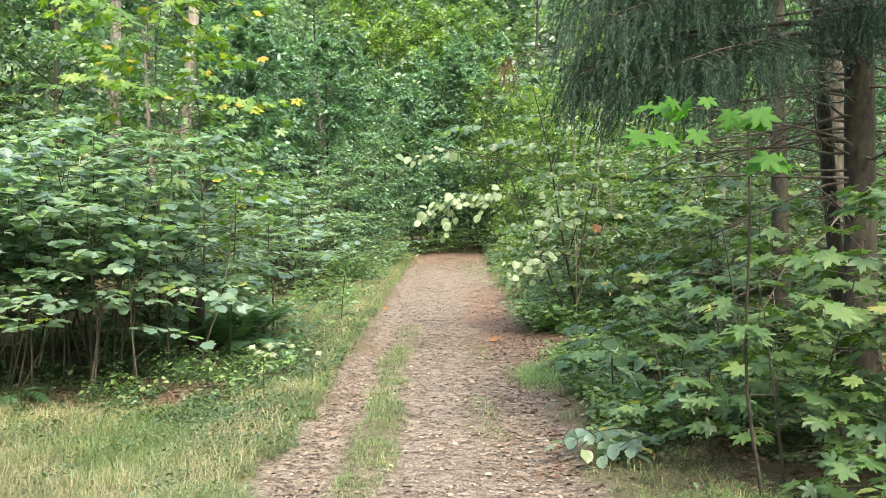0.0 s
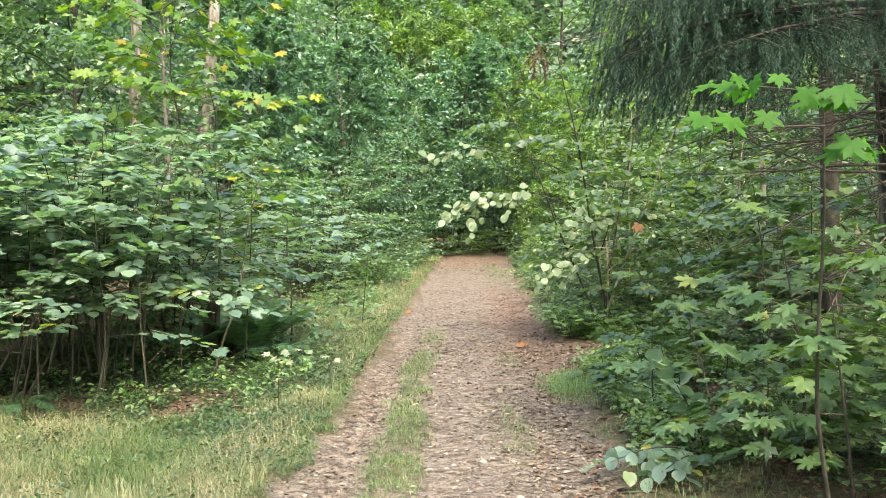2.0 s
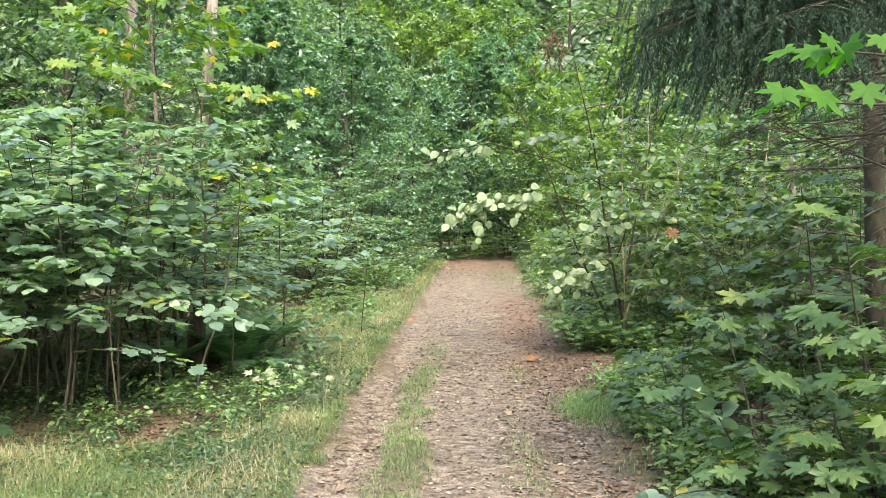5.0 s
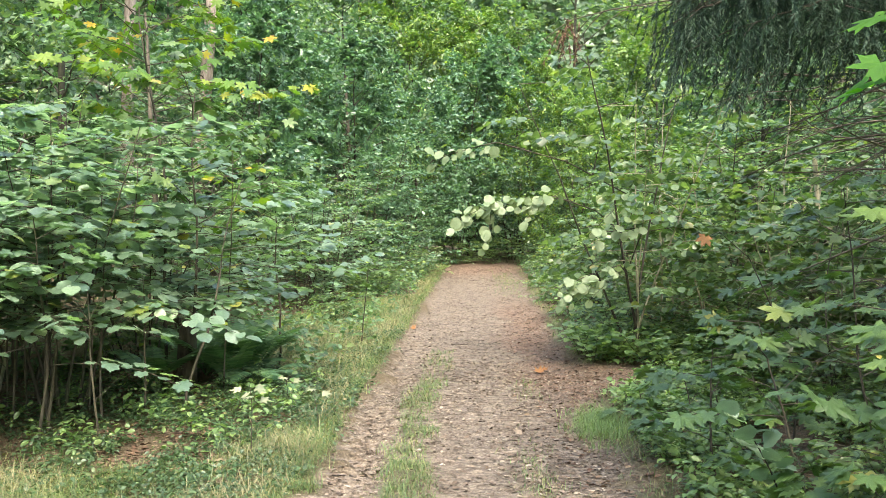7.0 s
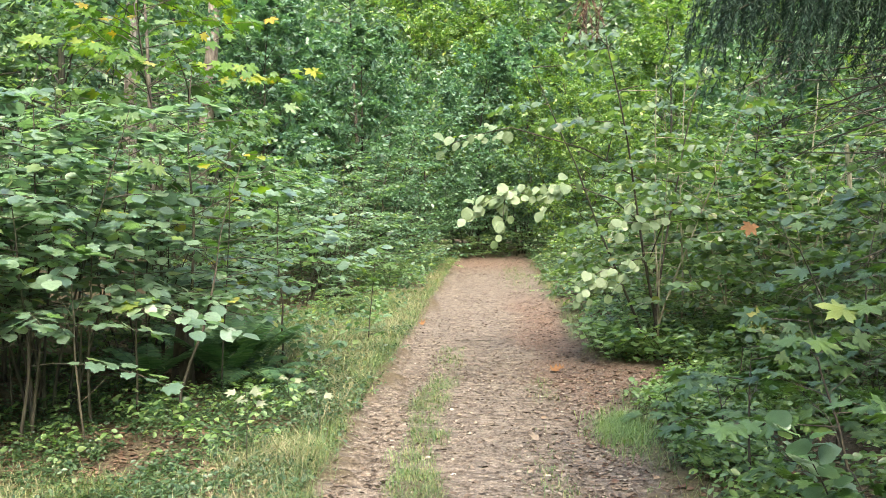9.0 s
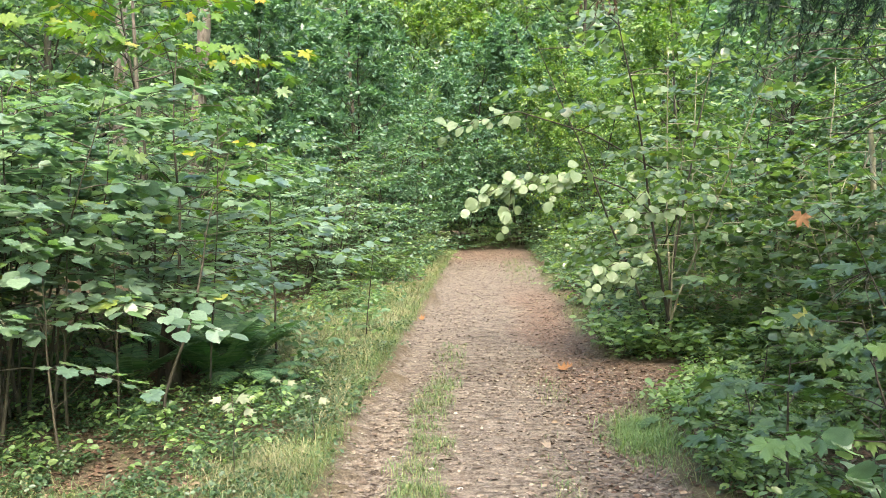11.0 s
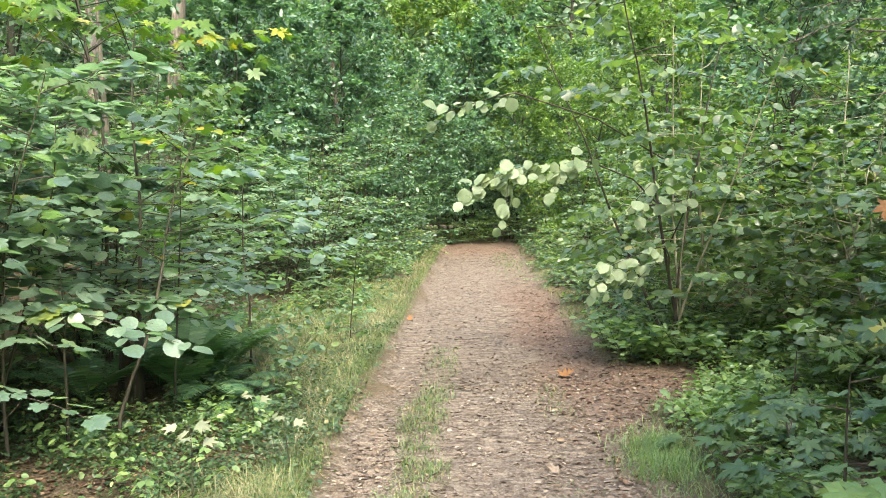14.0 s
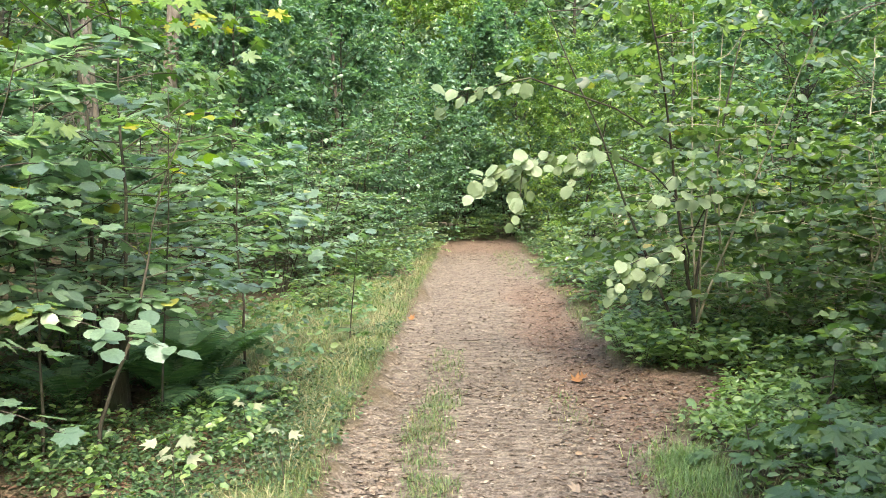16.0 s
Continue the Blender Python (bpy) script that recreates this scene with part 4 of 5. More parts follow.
for t, d, length in ((0.93, (-1, -0.45, 0.02), 0.62), (0.99, (-0.8, -0.3, 0.10), 0.45), (0.97, (-0.3, -0.8, 0.0), 0.25), (0.88, (0.1, -0.6, -0.05), 0.22)):
    bp = bough(g, along(stem, t)[0], d, length, 5, 0.04, 0.0)
    ms.append((bp, np.linspace(0.005, 0.002, 6)))
    maple_bough(g, ms, acc, bp, 0.105, 3, 0.35, 0.85)
stem_part(root, ms, M_TWIG)
leaf_objects(root, leaf_meshes("leaf", MAPLE, M_MAPLE_SUNLIT), acc.arrays())

# the yellowing maple over the hazels
for k, (x, y, h, reach, nb, size, mat, label) in enumerate((
        (-3.5, 10.4, 5.2, 1.6, 44, 0.13, LEAF_MAPLE_Y, "tall maple turning yellow-green at the top"), (-2.95, 9.6, 3.1, 1.25, 13, 0.12, LEAF_MAPLE, "young maple with wide green leaf layers"))):
    ms, ml = maple(R(70 + k), h, reach, nb, size, (0.06, -0.05), 0.52, 6, 0.02, 0.5, 0.35, 0.11, 0.75)
    root = thing("maple_tree", x, y, float(ground_z(x, y)) - 0.01, label, "tree", "maples")
    stem_part(root, ms, M_TWIG, "trunk", 6)
    leaf_objects(root, mat, ml)

# layered maples in front of the ferns, in the lit version of the maple leaf
BROAD = MAPLE[0].copy()
rim = np.linalg.norm(BROAD[:, :2], axis=1, keepdims=True)
BROAD[:, :2] *= np.where(rim > 0.01, np.maximum(rim, 0.01) ** -0.55, 1.0)
LEAF_MAPLE_LIT = leaf_meshes("leaf", (BROAD, MAPLE[1]), M_MAPLE_LIT)
for k, (x, y, h, reach, nb, first) in enumerate(((-2.55, 8.35, 2.35, 1.0, 18, 0.50), (-3.3, 7.4, 1.75, 0.85, 14, 0.36), (-3.5, 7.9, 2.5, 1.0, 16, 0.34), (-2.3, 10.6, 2.2, 0.9, 12, 0.45))):
    ms, ml = maple(R(170 + k), h, reach, nb, 0.085, (0.08, -0.06), first, 6, 0.014, 0.22, 0.45, 0.08, 0.22)
    root = thing("maple_tree", x, y, float(ground_z(x, y)) - 0.01, "young maple with flat leaf layers painted pale as if lit over the ferns", "tree", "maples")
    stem_part(root, ms, M_TWIG, "trunk", 6)
    leaf_objects(root, LEAF_MAPLE_LIT, ml)

# small hazel tip with yellow leaves
g = R(75)
root = thing("hazel_sapling", -2.5, 9.25, float(ground_z(-2.5, 9.25)), "thin upright hazel shoot with yellowing top leaves", "sapling")
ms, acc = [], Leaves()
stem = bough(g, (0, 0, -0.03), (0.10, -0.08, 1), 2.35, 8, 0.03)
ms.append((stem, np.linspace(0.010, 0.003, 9)))
for k in range(9):
    t = 0.45 + 0.06 * k
    bp = bough(g, along(stem, min(t, 0.99))[0], (math.cos(k * 2.4), math.sin(k * 2.4), 0.25), 0.45 - 0.02 * k, 4, 0.05, 0.03)
    ms.append((bp, np.linspace(0.004, 0.0015, 5)))
    leafy_twig(g, acc, bp[0], unit(bp[-1] - bp[0]), 0.45, 7, 0.11)
stem_part(root, ms, M_TWIG)
leaf_objects(root, leaf_meshes("leaf", TOOTHED, M_MAPLE_Y), acc.arrays())

# ---- the hazel that leans over the track ----
g = R(80)
bx, by = 1.85, 11.3
root = thing("hazel_tree", bx, by, float(ground_z(bx, by)) - 0.02, "multi-stemmed hazel with leaves painted pale as if sunlit over the track", "shrub")
stems = ((-0.24, -0.22, 3.9, 0.020, M_TWIG), (0.02, 0.08, 3.4, 0.016, M_PALESTEM), (-0.36, -0.15, 3.6, 0.018, M_TWIG), (0.25, -0.15, 3.2, 0.016, M_PALESTEM), (0.10, 0.25, 3.8, 0.018, M_TWIG), (-0.05, -0.3, 2.4, 0.012, M_PALESTEM))
acc, pale = Leaves(), Leaves()
for k, (lx, ly, length, r0, mat) in enumerate(stems):
    pts = bough(g, (0.08 * math.cos(k), 0.08 * math.sin(k), -0.05), (lx, ly, 1), length, 9, 0.04)
    ms = [(pts, np.linspace(r0, r0 * 0.25, 10))]
    for b in range(8):
        t = 0.3 + 0.7 * (b + g.random()) / 8
        a = b * 2.4 + k
        bl = 0.95 * (1.2 - 0.6 * t) * g.uniform(0.6, 1.2)
        bp = bough(g, along(pts, min(t, 0.99))[0], (math.cos(a), math.sin(a), 0.2), bl, 5, 0.06, 0.05)
        ms.append((bp, np.linspace(r0 * 0.35, 0.002, 6)))
        for w in range(5):
            q, fwd = along(bp, min(0.3 + 0.14 * (w + 1), 0.999))
            leafy_twig(g, acc, q, swing(unit(fwd * (1, 1, 0.4)), (1 if w % 2 else -1) * 0.7), 0.3, 6, 0.10, 0.55, 0.35)
    stem_part(root, ms, mat)
# hanging sprays, a sun patch painted into their pale leaves: start, tip, leaves
ms = []
for s0, e0, n in (((0.72, 9.42, 1.86), (-0.30, 9.18, 1.60), 30), ((0.30, 9.35, 1.86), (-0.14, 9.22, 1.66), 10), ((0.10, 9.30, 1.74), (0.06, 9.22, 1.38), 9), ((0.76, 9.42, 1.90), (0.44, 9.30, 1.63), 9),
                  ((0.16, 9.34, 2.38), (-0.50, 9.18, 2.15), 16), ((1.46, 10.1, 1.16), (0.78, 9.95, 0.92), 15), ((1.25, 10.05, 1.02), (0.82, 9.95, 0.72), 12), ((1.35, 10.02, 1.0), (1.08, 9.9, 0.78), 6),
                  ((1.72, 10.15, 1.55), (1.14, 9.95, 1.46), 10), ((1.40, 10.05, 1.75), (1.05, 9.9, 1.42), 4)):
    s0, e0 = np.array(s0) - (bx, by, 0), np.array(e0) - (bx, by, 0)
    length = float(np.linalg.norm(e0 - s0))
    bp = bough(g, s0, unit(e0 - s0) + (0, 0, 0.12), length, 7, 0.03, 0.035)
    if length > 0.6:
        ms.append((np.vstack([(-0.08, -0.1, s0[2] - 0.45), s0 * (0.55, 0.55, 1) - (0, 0, 0.12), bp]), np.linspace(0.008, 0.0015, 10)))
    else:
        ms.append((bp, np.linspace(0.003, 0.0015, 8)))
    for w in range(n):
        q, fwd = along(bp, 0.05 + 0.94 * w / n)
        side = 1 if w % 2 else -1
        off = unit(np.array((0.5 * side, -0.2, 0.55 * side)) + g.normal(0, 0.3, 3)) * g.uniform(0.03, 0.10)
        ms.append((np.array([q, q + off]), np.array([0.0014, 0.001])))
        u = unit(fwd * 0.7 + off * 9 + np.array((0, 0, -0.6)) * g.uniform(0.2, 1.3) + g.normal(0, 0.15, 3))
        pale.put((q + off)[None], u[None], (np.array((0.1, -0.6, 0.8)) + g.normal(0, 0.3, 3))[None], np.array([0.110 * g.uniform(0.6, 1.15)]))
stem_part(root, ms, M_TWIG, "branch")
leaf_objects(root, LEAF_SUNLIT, pale.arrays())
v, t = scatter(TOOTHED, *acc.arrays())
mesh_part("foliage", mesh_from("foliage", v, t, M_LIME_BACKLIT), root, kind="stuff")

# fresh shoots at the hazel's foot
for k, (x, y, h) in enumerate(((1.30, 10.9, 0.42), (1.55, 11.0, 0.5), (1.85, 10.75, 0.5), (1.2, 11.35, 0.5), (2.05, 10.5, 0.45))):
    g = R(180 + k)
    root = thing("hazel_shoot", x, y, float(ground_z(x, y)) - 0.01, "low fresh yellow-green hazel shoot at the track's edge", "sapling", "fresh shoots")
    ms, acc = [], Leaves()
    for j in range(5):
        bp = bough(g, (0, 0, -0.01), (0.55 * math.cos(j * 2.4 + k), 0.55 * math.sin(j * 2.4 + k), 1), h * g.uniform(0.6, 1.0), 5, 0.08, 0.06)
        ms.append((bp, np.linspace(0.004, 0.0015, 6)))
        for w in range(4):
            q, fwd = along(bp, 0.4 + 0.19 * w)
            leafy_twig(g, acc, q, unit(swing(unit(fwd * (1, 1, 0.2)), (1 if w % 2 else -1) * 0.9)), 0.16, 3, 0.095)
    stem_part(root, ms, M_TWIG)
    leaf_objects(root, LEAF_FRESH, acc.arrays())

# more hazel and underwood on this side
st, lf = grow(R(82), 2.4, 1.2, 5, 9, 6, 8, 0.10, 0.4, 0.12, 0.05, 0.014, tilt=0.5)
right_hazel = plant("hazel_shrub", "green hazel shrub in the underwood", "shrub", "underwood", st, lf, TOOTHED, M_LIME_BACKLIT, M_PALESTEM, x=3.3, y=9.7, turn=70)
copies(right_hazel, [(3.1, 12.2, 190, 1.1), (4.6, 12.6, 300, 1.15), (2.7, 14.8, 20, 1.0), (4.0, 9.2, 240, 0.8), (2.65, 17.5, 110, 0.9), (6.2, 9.2, 150, 1.0)])
st, lf = grow(R(83), 1.0, 0.75, 6, 6, 5, 5, 0.098, 0.6, 0.1, 0.05, 0.008, False)
low = plant("low_bush", "low leafy green bush at the edge of the track", "shrub", "low underwood", st, lf, HEX, M_LIME_BACKLIT, M_TWIG, x=2.2, y=5.7, turn=0, size=0.7)
copies(low, [(2.9, 8.0, 120, 0.7), (2.7, 9.2, 200, 0.75), (2.1, 11.9, 250, 0.8), (2.05, 13.6, 310, 0.9), (3.2, 10.9, 20, 1.0), (2.0, 15.8, 80, 0.9), (3.4, 7.8, 140, 0.9), (2.1, 18.5, 40, 1.0), (2.2, 22, 190, 1.0), (2.5, 26, 260, 1.1)])
copies(low, [(2.8, 31, 10, 1.1), (-1.6, 36.8, 10, 1.3), (-0.2, 37.2, 100, 1.2), (1.2, 37.6, 220, 1.4), (2.6, 36.6, 300, 1.2), (-2.3, 19, 90, 0.9), (-2.3, 22.5, 170, 0.9), (-2.2, 26.5, 240, 0.9), (-2.1, 30.5, 320, 1.0), (3.1, 4.7, 35, 0.9), (3.6, 5.9, 95, 1.0), (-4.3, 11.3, 15, 0.9), (-2.35, 14.9, 130, 0.7), (1.55, 11.75, 100, 0.45), (2.45, 11.2, 300, 0.5)])

copies(low, [(2.6, 2.6, 10, 1.0), (3.4, 0.8, 90, 1.1), (2.5, -1.2, 170, 1.0), (3.6, -3.4, 240, 1.2), (-4.2, -2.2, 300, 1.1), (-5.6, 1.0, 40, 1.2), (2.9, -6.0, 60, 1.2), (-3.6, -6.2, 200, 1.2)])
copies(far_hazel, [(-7.4, 4.6, 60, 1.0), (-6.8, -2.0, 170, 1.1), (5.2, -1.8, 250, 1.1), (4.6, -6.2, 30, 1.1)])

# slim pale-barked saplings in the underwood
for k, (x, y, height, lx, ly) in enumerate(((4.05, 12.2, 3.4, -0.03, 0.0), (4.6, 13.3, 3.0, 0.10, 0.0), (2.75, 12.9, 3.2, -0.12, -0.05), (3.35, 11.2, 2.8, 0.06, -0.05), (2.3, 11.9, 3.3, -0.05, 0.05), (-4.6, 9.0, 2.6, 0.12, 0.0), (-5.2, 8.6, 2.4, -0.08, 0.0))):
    g = R(160 + k)
    root = thing("slim_sapling", x, y, float(ground_z(x, y)) - 0.01, "slim sapling with a bare pale stem in the underwood", "sapling", "slim saplings")
    stem = bough(g, (0, 0, -0.03), (lx, ly, 1), height, 12, 0.05)
    ms, acc = [(stem, np.linspace(0.017, 0.005, 13))], Leaves()
    for j in range(9):
        bp = bough(g, along(stem, 0.4 + 0.065 * j)[0], (math.cos(j * 2.4), math.sin(j * 2.4), 0.35), g.uniform(0.3, 0.7), 5, 0.12, 0.03)
        ms.append((bp, np.linspace(0.005, 0.0018, 6)))
        for w in range(3):
            q, fwd = along(bp, 0.5 + 0.16 * w)
            leafy_twig(g, acc, q, unit(fwd * (1, 1, 0.4)), 0.28, 5, 0.10)
    stem_part(root, ms, M_PALESTEM)
    leaf_objects(root, LEAF_LIME_BACKLIT if x > 0 else LEAF_HAZEL, acc.arrays())

# upright rods under the hazels, and a broken pale stem in the underwood
for k in range(18):
    g = R(190 + k)
    x, y = -2.9 - 0.17 * k + g.uniform(-0.15, 0.15), g.uniform(7.4, 8.7)
    root = thing("hazel_rod", x, y, float(ground_z(x, y)) - 0.01, "thin bare upright hazel rod under the leaves", "sapling", "hazel rods")
    rod = bough(g, (0, 0, -0.03), (g.normal(0, 0.06), g.normal(0, 0.06), 1), g.uniform(0.9, 1.5), 8, 0.03)
    ms = [(rod, np.linspace(g.uniform(0.009, 0.016), 0.004, 9))]
    for j in range(4):
        ms.append((bough(g, along(rod, g.uniform(0.25, 0.9))[0], (g.normal(), g.normal(), 0.8), g.uniform(0.15, 0.4), 3, 0.1), np.array([0.0035, 0.003, 0.002, 0.0015])))
    stem_part(root, ms, M_ROD)
g = R(215)
root = thing("broken_snag", 3.78, 10.9, float(ground_z(3.78, 10.9)) - 0.01, "broken bare pale stem standing in the underwood", "snag")
snag = bough(g, (0, 0, -0.05), (-0.04, 0.0, 1), 2.35, 9, 0.03)
ms = [(snag, np.linspace(0.04, 0.026, 10)), (bough(g, snag[-1], (0.15, 0, 1), 0.12, 2, 0.1), np.array([0.024, 0.012, 0.002]))]
for j in range(5):
    ms.append((bough(g, along(snag, g.uniform(0.3, 0.9))[0], (g.normal(), g.normal(), 0.3), g.uniform(0.1, 0.35), 3, 0.1), np.array([0.008, 0.006, 0.004, 0.002])))
stem_part(root, ms, M_PALESTEM, "stem", 8)

# low hazel spray that hangs at the track's edge
g = R(85)
root = thing("hazel_sapling", 1.55, 5.75, float(ground_z(1.55, 5.75)), "low hazel shoot with round grey-green leaves leaning to the track", "sapling")
ms, acc = [], Leaves()
for d, length in (((-0.75, -0.55, 0.62), 0.95), ((-0.5, -0.9, 0.6), 0.85), ((-0.3, -0.2, 0.9), 0.8)):
    bp = bough(g, (0, 0, -0.02), d, length, 7, 0.03, 0.10)
    ms.append((bp, np.linspace(0.007, 0.002, 8)))
    for w in range(9):
        q, fwd = along(bp, 0.3 + 0.69 * w / 9)
        leafy_twig(g, acc, q, unit(swing(unit(fwd), (1 if w % 2 else -1) * 0.8) - (0, 0, 0.1)), 0.16, 3, 0.105, 0.35, 0.3)
stem_part(root, ms, M_TWIG)
leaf_objects(root, LEAF_HAZEL, acc.arrays())

# pale dry bush where the track narrows
st, lf = grow(R(86), 1.1, 0.7, 5, 7, 5, 7, 0.09, 0.45, 0.1, 0.05, 0.01)
plant("dry_bush", "small bush with pale withered leaves by the track", "shrub", "", st, lf, HEX, M_PALE, M_TWIG, x=-1.75, y=28.5, size=1.0)


# ---- thin sapling on the verge ----
g = R(90)
root = thing("hazel_sapling", -1.56, 12.1, float(ground_z(-1.56, 12.1)), "thin dark sapling standing in the grass verge", "sapling")
ms, acc = [], Leaves()
stem = bough(g, (0, 0, -0.02), (0.03, 0.0, 1), 1.05, 7, 0.02)
ms.append((stem, np.linspace(0.009, 0.004, 8)))
for k in range(8):
    bp = bough(g, along(stem, (0.98, 0.9, 0.8, 0.95, 0.86, 0.12, 0.99, 0.2)[k])[0], (math.cos(k * 2.4), math.sin(k * 2.4), 0.2), 0.25, 3, 0.05, 0.05)
    ms.append((bp, np.linspace(0.003, 0.0015, 4)))
    leafy_twig(g, acc, bp[0], unit(bp[-1] - bp[0]), 0.28, 4, 0.10)
stem_part(root, ms, M_TWIG)
leaf_objects(root, LEAF_MAPLE, acc.arrays())

# ---- bleached seedlings ----
for k, (x, y, h, n) in enumerate(((-1.62, 7.1, 0.54, 6), (-1.30, 7.85, 0.36, 3), (-1.75, 8.75, 0.30, 3))):
    g = R(95 + k)
    root = thing("maple_seedling", x, y, float(ground_z(x, y)), "small seedling with bleached whitish leaves", "seedling", "bleached seedlings")
    stem = bough(g, (0, 0, -0.02), (0.02, 0, 1), h, 5, 0.05)
    ms, acc = [(stem, np.linspace(0.004, 0.002, 6))], Leaves()
    for j in range(n):
        q, _ = along(stem, 0.78 + 0.21 * j / n)
        a = j * 2.4
        d = np.array((math.cos(a), math.sin(a), 0.25))
        ms.append((np.array([q, q + d * 0.06]), np.array([0.0015, 0.001])))
        acc.put((q + d * 0.08)[None], unit(d - (0, 0, 0.3))[None], (np.array((0, -0.9, 1.0)) + g.normal(0, 0.3, 3))[None], np.array([g.uniform(0.05, 0.075)]))
    stem_part(root, ms, M_TWIG)
    leaf_objects(root, LEAF_WHITE, acc.arrays())

# ---- ferns and stump ----
def frond(rng, acc, base, az, length, arch):
    d = np.array((math.cos(az) * 0.55, math.sin(az) * 0.55, 1.0))
    pts = bough(rng, base, d, length, 10, 0.02, arch)
    for k in range(24):
        t = 0.14 + 0.85 * k / 24
        q, fwd = along(pts, t)
        w = length * 0.20 * math.sin(math.pi * min(1, (1 - t) * 1.15 + 0.05)) ** 0.8 * (1 if t > 0.2 else 0.7)
        across = unit(np.cross(fwd, (0, 0, 1.0)))
        for side in (1, -1):
            pd = unit(across * side + fwd * 0.35 - (0, 0, 0.12))
            acc.put(q[None], pd[None], (np.cross(pd, fwd) * side + rng.normal(0, 0.12, 3))[None], np.array([w]))
    return pts, np.linspace(0.004, 0.001, 11)


FERN_LEAF = (np.array([(0, 0.07, 0), (0, -0.07, 0), (0.3, 0.10, 0.01), (0.3, -0.10, 0.01), (0.7, 0.06, -0.02), (0.7, -0.06, -0.02), (1, 0, -0.08)]), np.array([(0, 1, 3), (0, 3, 2), (2, 3, 5), (2, 5, 4), (4, 5, 6)]))
for k, (x, y, n, length, arch) in enumerate(((-2.62, 9.75, 14, 0.95, 0.09), (-2.25, 9.65, 10, 0.70, 0.18), (-3.2, 9.35, 9, 0.85, 0.11), (-1.95, 9.35, 6, 0.55, 0.26), (-2.83, 8.6, 6, 0.50, 0.24), (-2.5, 10.3, 10, 0.85, 0.11), (-3.9, 7.2, 6, 0.45, 0.25), (-2.95, 10.1, 10, 0.9, 0.10))):
    g = R(110 + k)
    root = thing("fern", x, y, float(ground_z(x, y)), "green fern clump with arching feathery fronds", "fern", "ferns")
    for j in range(n):
        acc = Leaves()
        path = frond(g, acc, (0, 0, -0.01), j * 2 * math.pi / n + g.uniform(-0.3, 0.3), length * g.uniform(0.75, 1.1), arch)
        v, t = scatter(FERN_LEAF, *acc.arrays())
        v2, t2 = tubes([path], 4)
        mesh_part("frond", mesh_from("frond", np.concatenate([v, v2]), np.concatenate([t, t2 + len(v)]), M_FERN), root)

g = R(120)
pts = np.array([(0, 0, -0.1), (0.0, 0, 0.05), (0.01, 0, 0.25), (0.02, 0.01, 0.45), (0.03, 0.01, 0.6), (0.035, 0.01, 0.65), (0.035, 0.01, 0.655)])
v, t = tubes([(pts, (0.15, 0.115, 0.095, 0.09, 0.08, 0.05, 0.001))], 16)
v = v * (1 + 0.14 * (vnoise(np.arctan2(v[:, 1], v[:, 0]) * 3 + 20, v[:, 2] * 9, 1.0, 3) - 0.5))[:, None]
stump = tagged(new("tree_stump", mesh_from("tree_stump", v, t, M_STUMP, True)), "dark rotten tree stump half hidden by ferns", "stump")
stump.location = (-3.0, 9.62, float(ground_z(-3.0, 9.62)))

# ---- fallen leaf clusters and sticks ----
for k, (x, y, s, mat) in enumerate(((0.645, 10.55, 0.10, M_ORANGE), (0.72, 10.68, 0.07, M_ORANGE), (-1.05, 14.3, 0.08, M_ORANGE), (0.28, 7.9, 0.06, M_LITTER), (-0.85, 6.0, 0.06, M_LITTER))):
    g = R(130 + k)
    sh = (MAPLE_S[0] * (1, 1, 1) + np.stack([0 * MAPLE_S[0][:, 0], 0 * MAPLE_S[0][:, 0], 0.7 * MAPLE_S[0][:, 0] ** 2 + 0.5 * np.abs(MAPLE_S[0][:, 1]) ** 1.5], 1), MAPLE_S[1])
    v, t = scatter(sh, [(0, 0, 0.02)], [(g.normal(), g.normal(), 0.15)], [(0, -0.5, 1.0)], [s])
    ob = tagged(new("fallen_leaf", mesh_from("fallen_leaf", v, t, mat)), "curled orange maple leaf lying on the track" if mat == M_ORANGE else "pale dry leaf lying on the track", "leaf", "fallen leaves")
    ob.location = (x, y, float(ground_z(x, y)))
g = R(140)
for k in range(26):
    x, y = g.uniform(-1.0, 1.3), g.uniform(4.6, 13)
    a = g.uniform(0, 6.28)
    n = 4
    px = x + np.cos(a) * np.linspace(0, g.uniform(0.08, 0.28), n)
    py = y + np.sin(a) * np.linspace(0, g.uniform(0.08, 0.28), n)
    pts = np.stack([px - x, py - y, ground_z(px, py) + 0.006 - float(ground_z(x, y))], 1)
    v, t = tubes([(pts, np.linspace(0.006, 0.003, n))], 5)
    ob = tagged(new("stick", mesh_from("stick", v, t, M_DEAD, True)), "short broken twig lying on the dirt track", "stick", "fallen sticks")
    ob.location = (x, y, float(ground_z(x, y)))


# ---- ground cover ----

def blades(rng, P, height, width, lean):
    """Curved grass blades, three triangles each."""
    n = len(P)
    a = rng.uniform(0, 2 * np.pi, n)
    f = np.stack([np.cos(a), np.sin(a), np.zeros(n)], 1)
    s = np.stack([-np.sin(a), np.cos(a), np.zeros(n)], 1)
    h, k = height[:, None], (lean * rng.uniform(0.3, 1.6, n))[:, None]
    up = np.array((0, 0, 1.0))
    mid = P + up * h * 0.55 + f * h * 0.22 * k
    tip = P + up * h * np.maximum(1.0 - 0.45 * k, 0.15) + f * h * 0.75 * k
    w = width[:, None]
    v = np.stack([P + s * w, P - s * w, mid + s * w * 0.75, mid - s * w * 0.75, tip], 1)
    tri = np.array([(0, 1, 3), (0, 3, 2), (2, 3, 4)])[None] + (np.arange(n) * 5)[:, None, None]
    return v.reshape(-1, 3), tri.reshape(-1, 3)


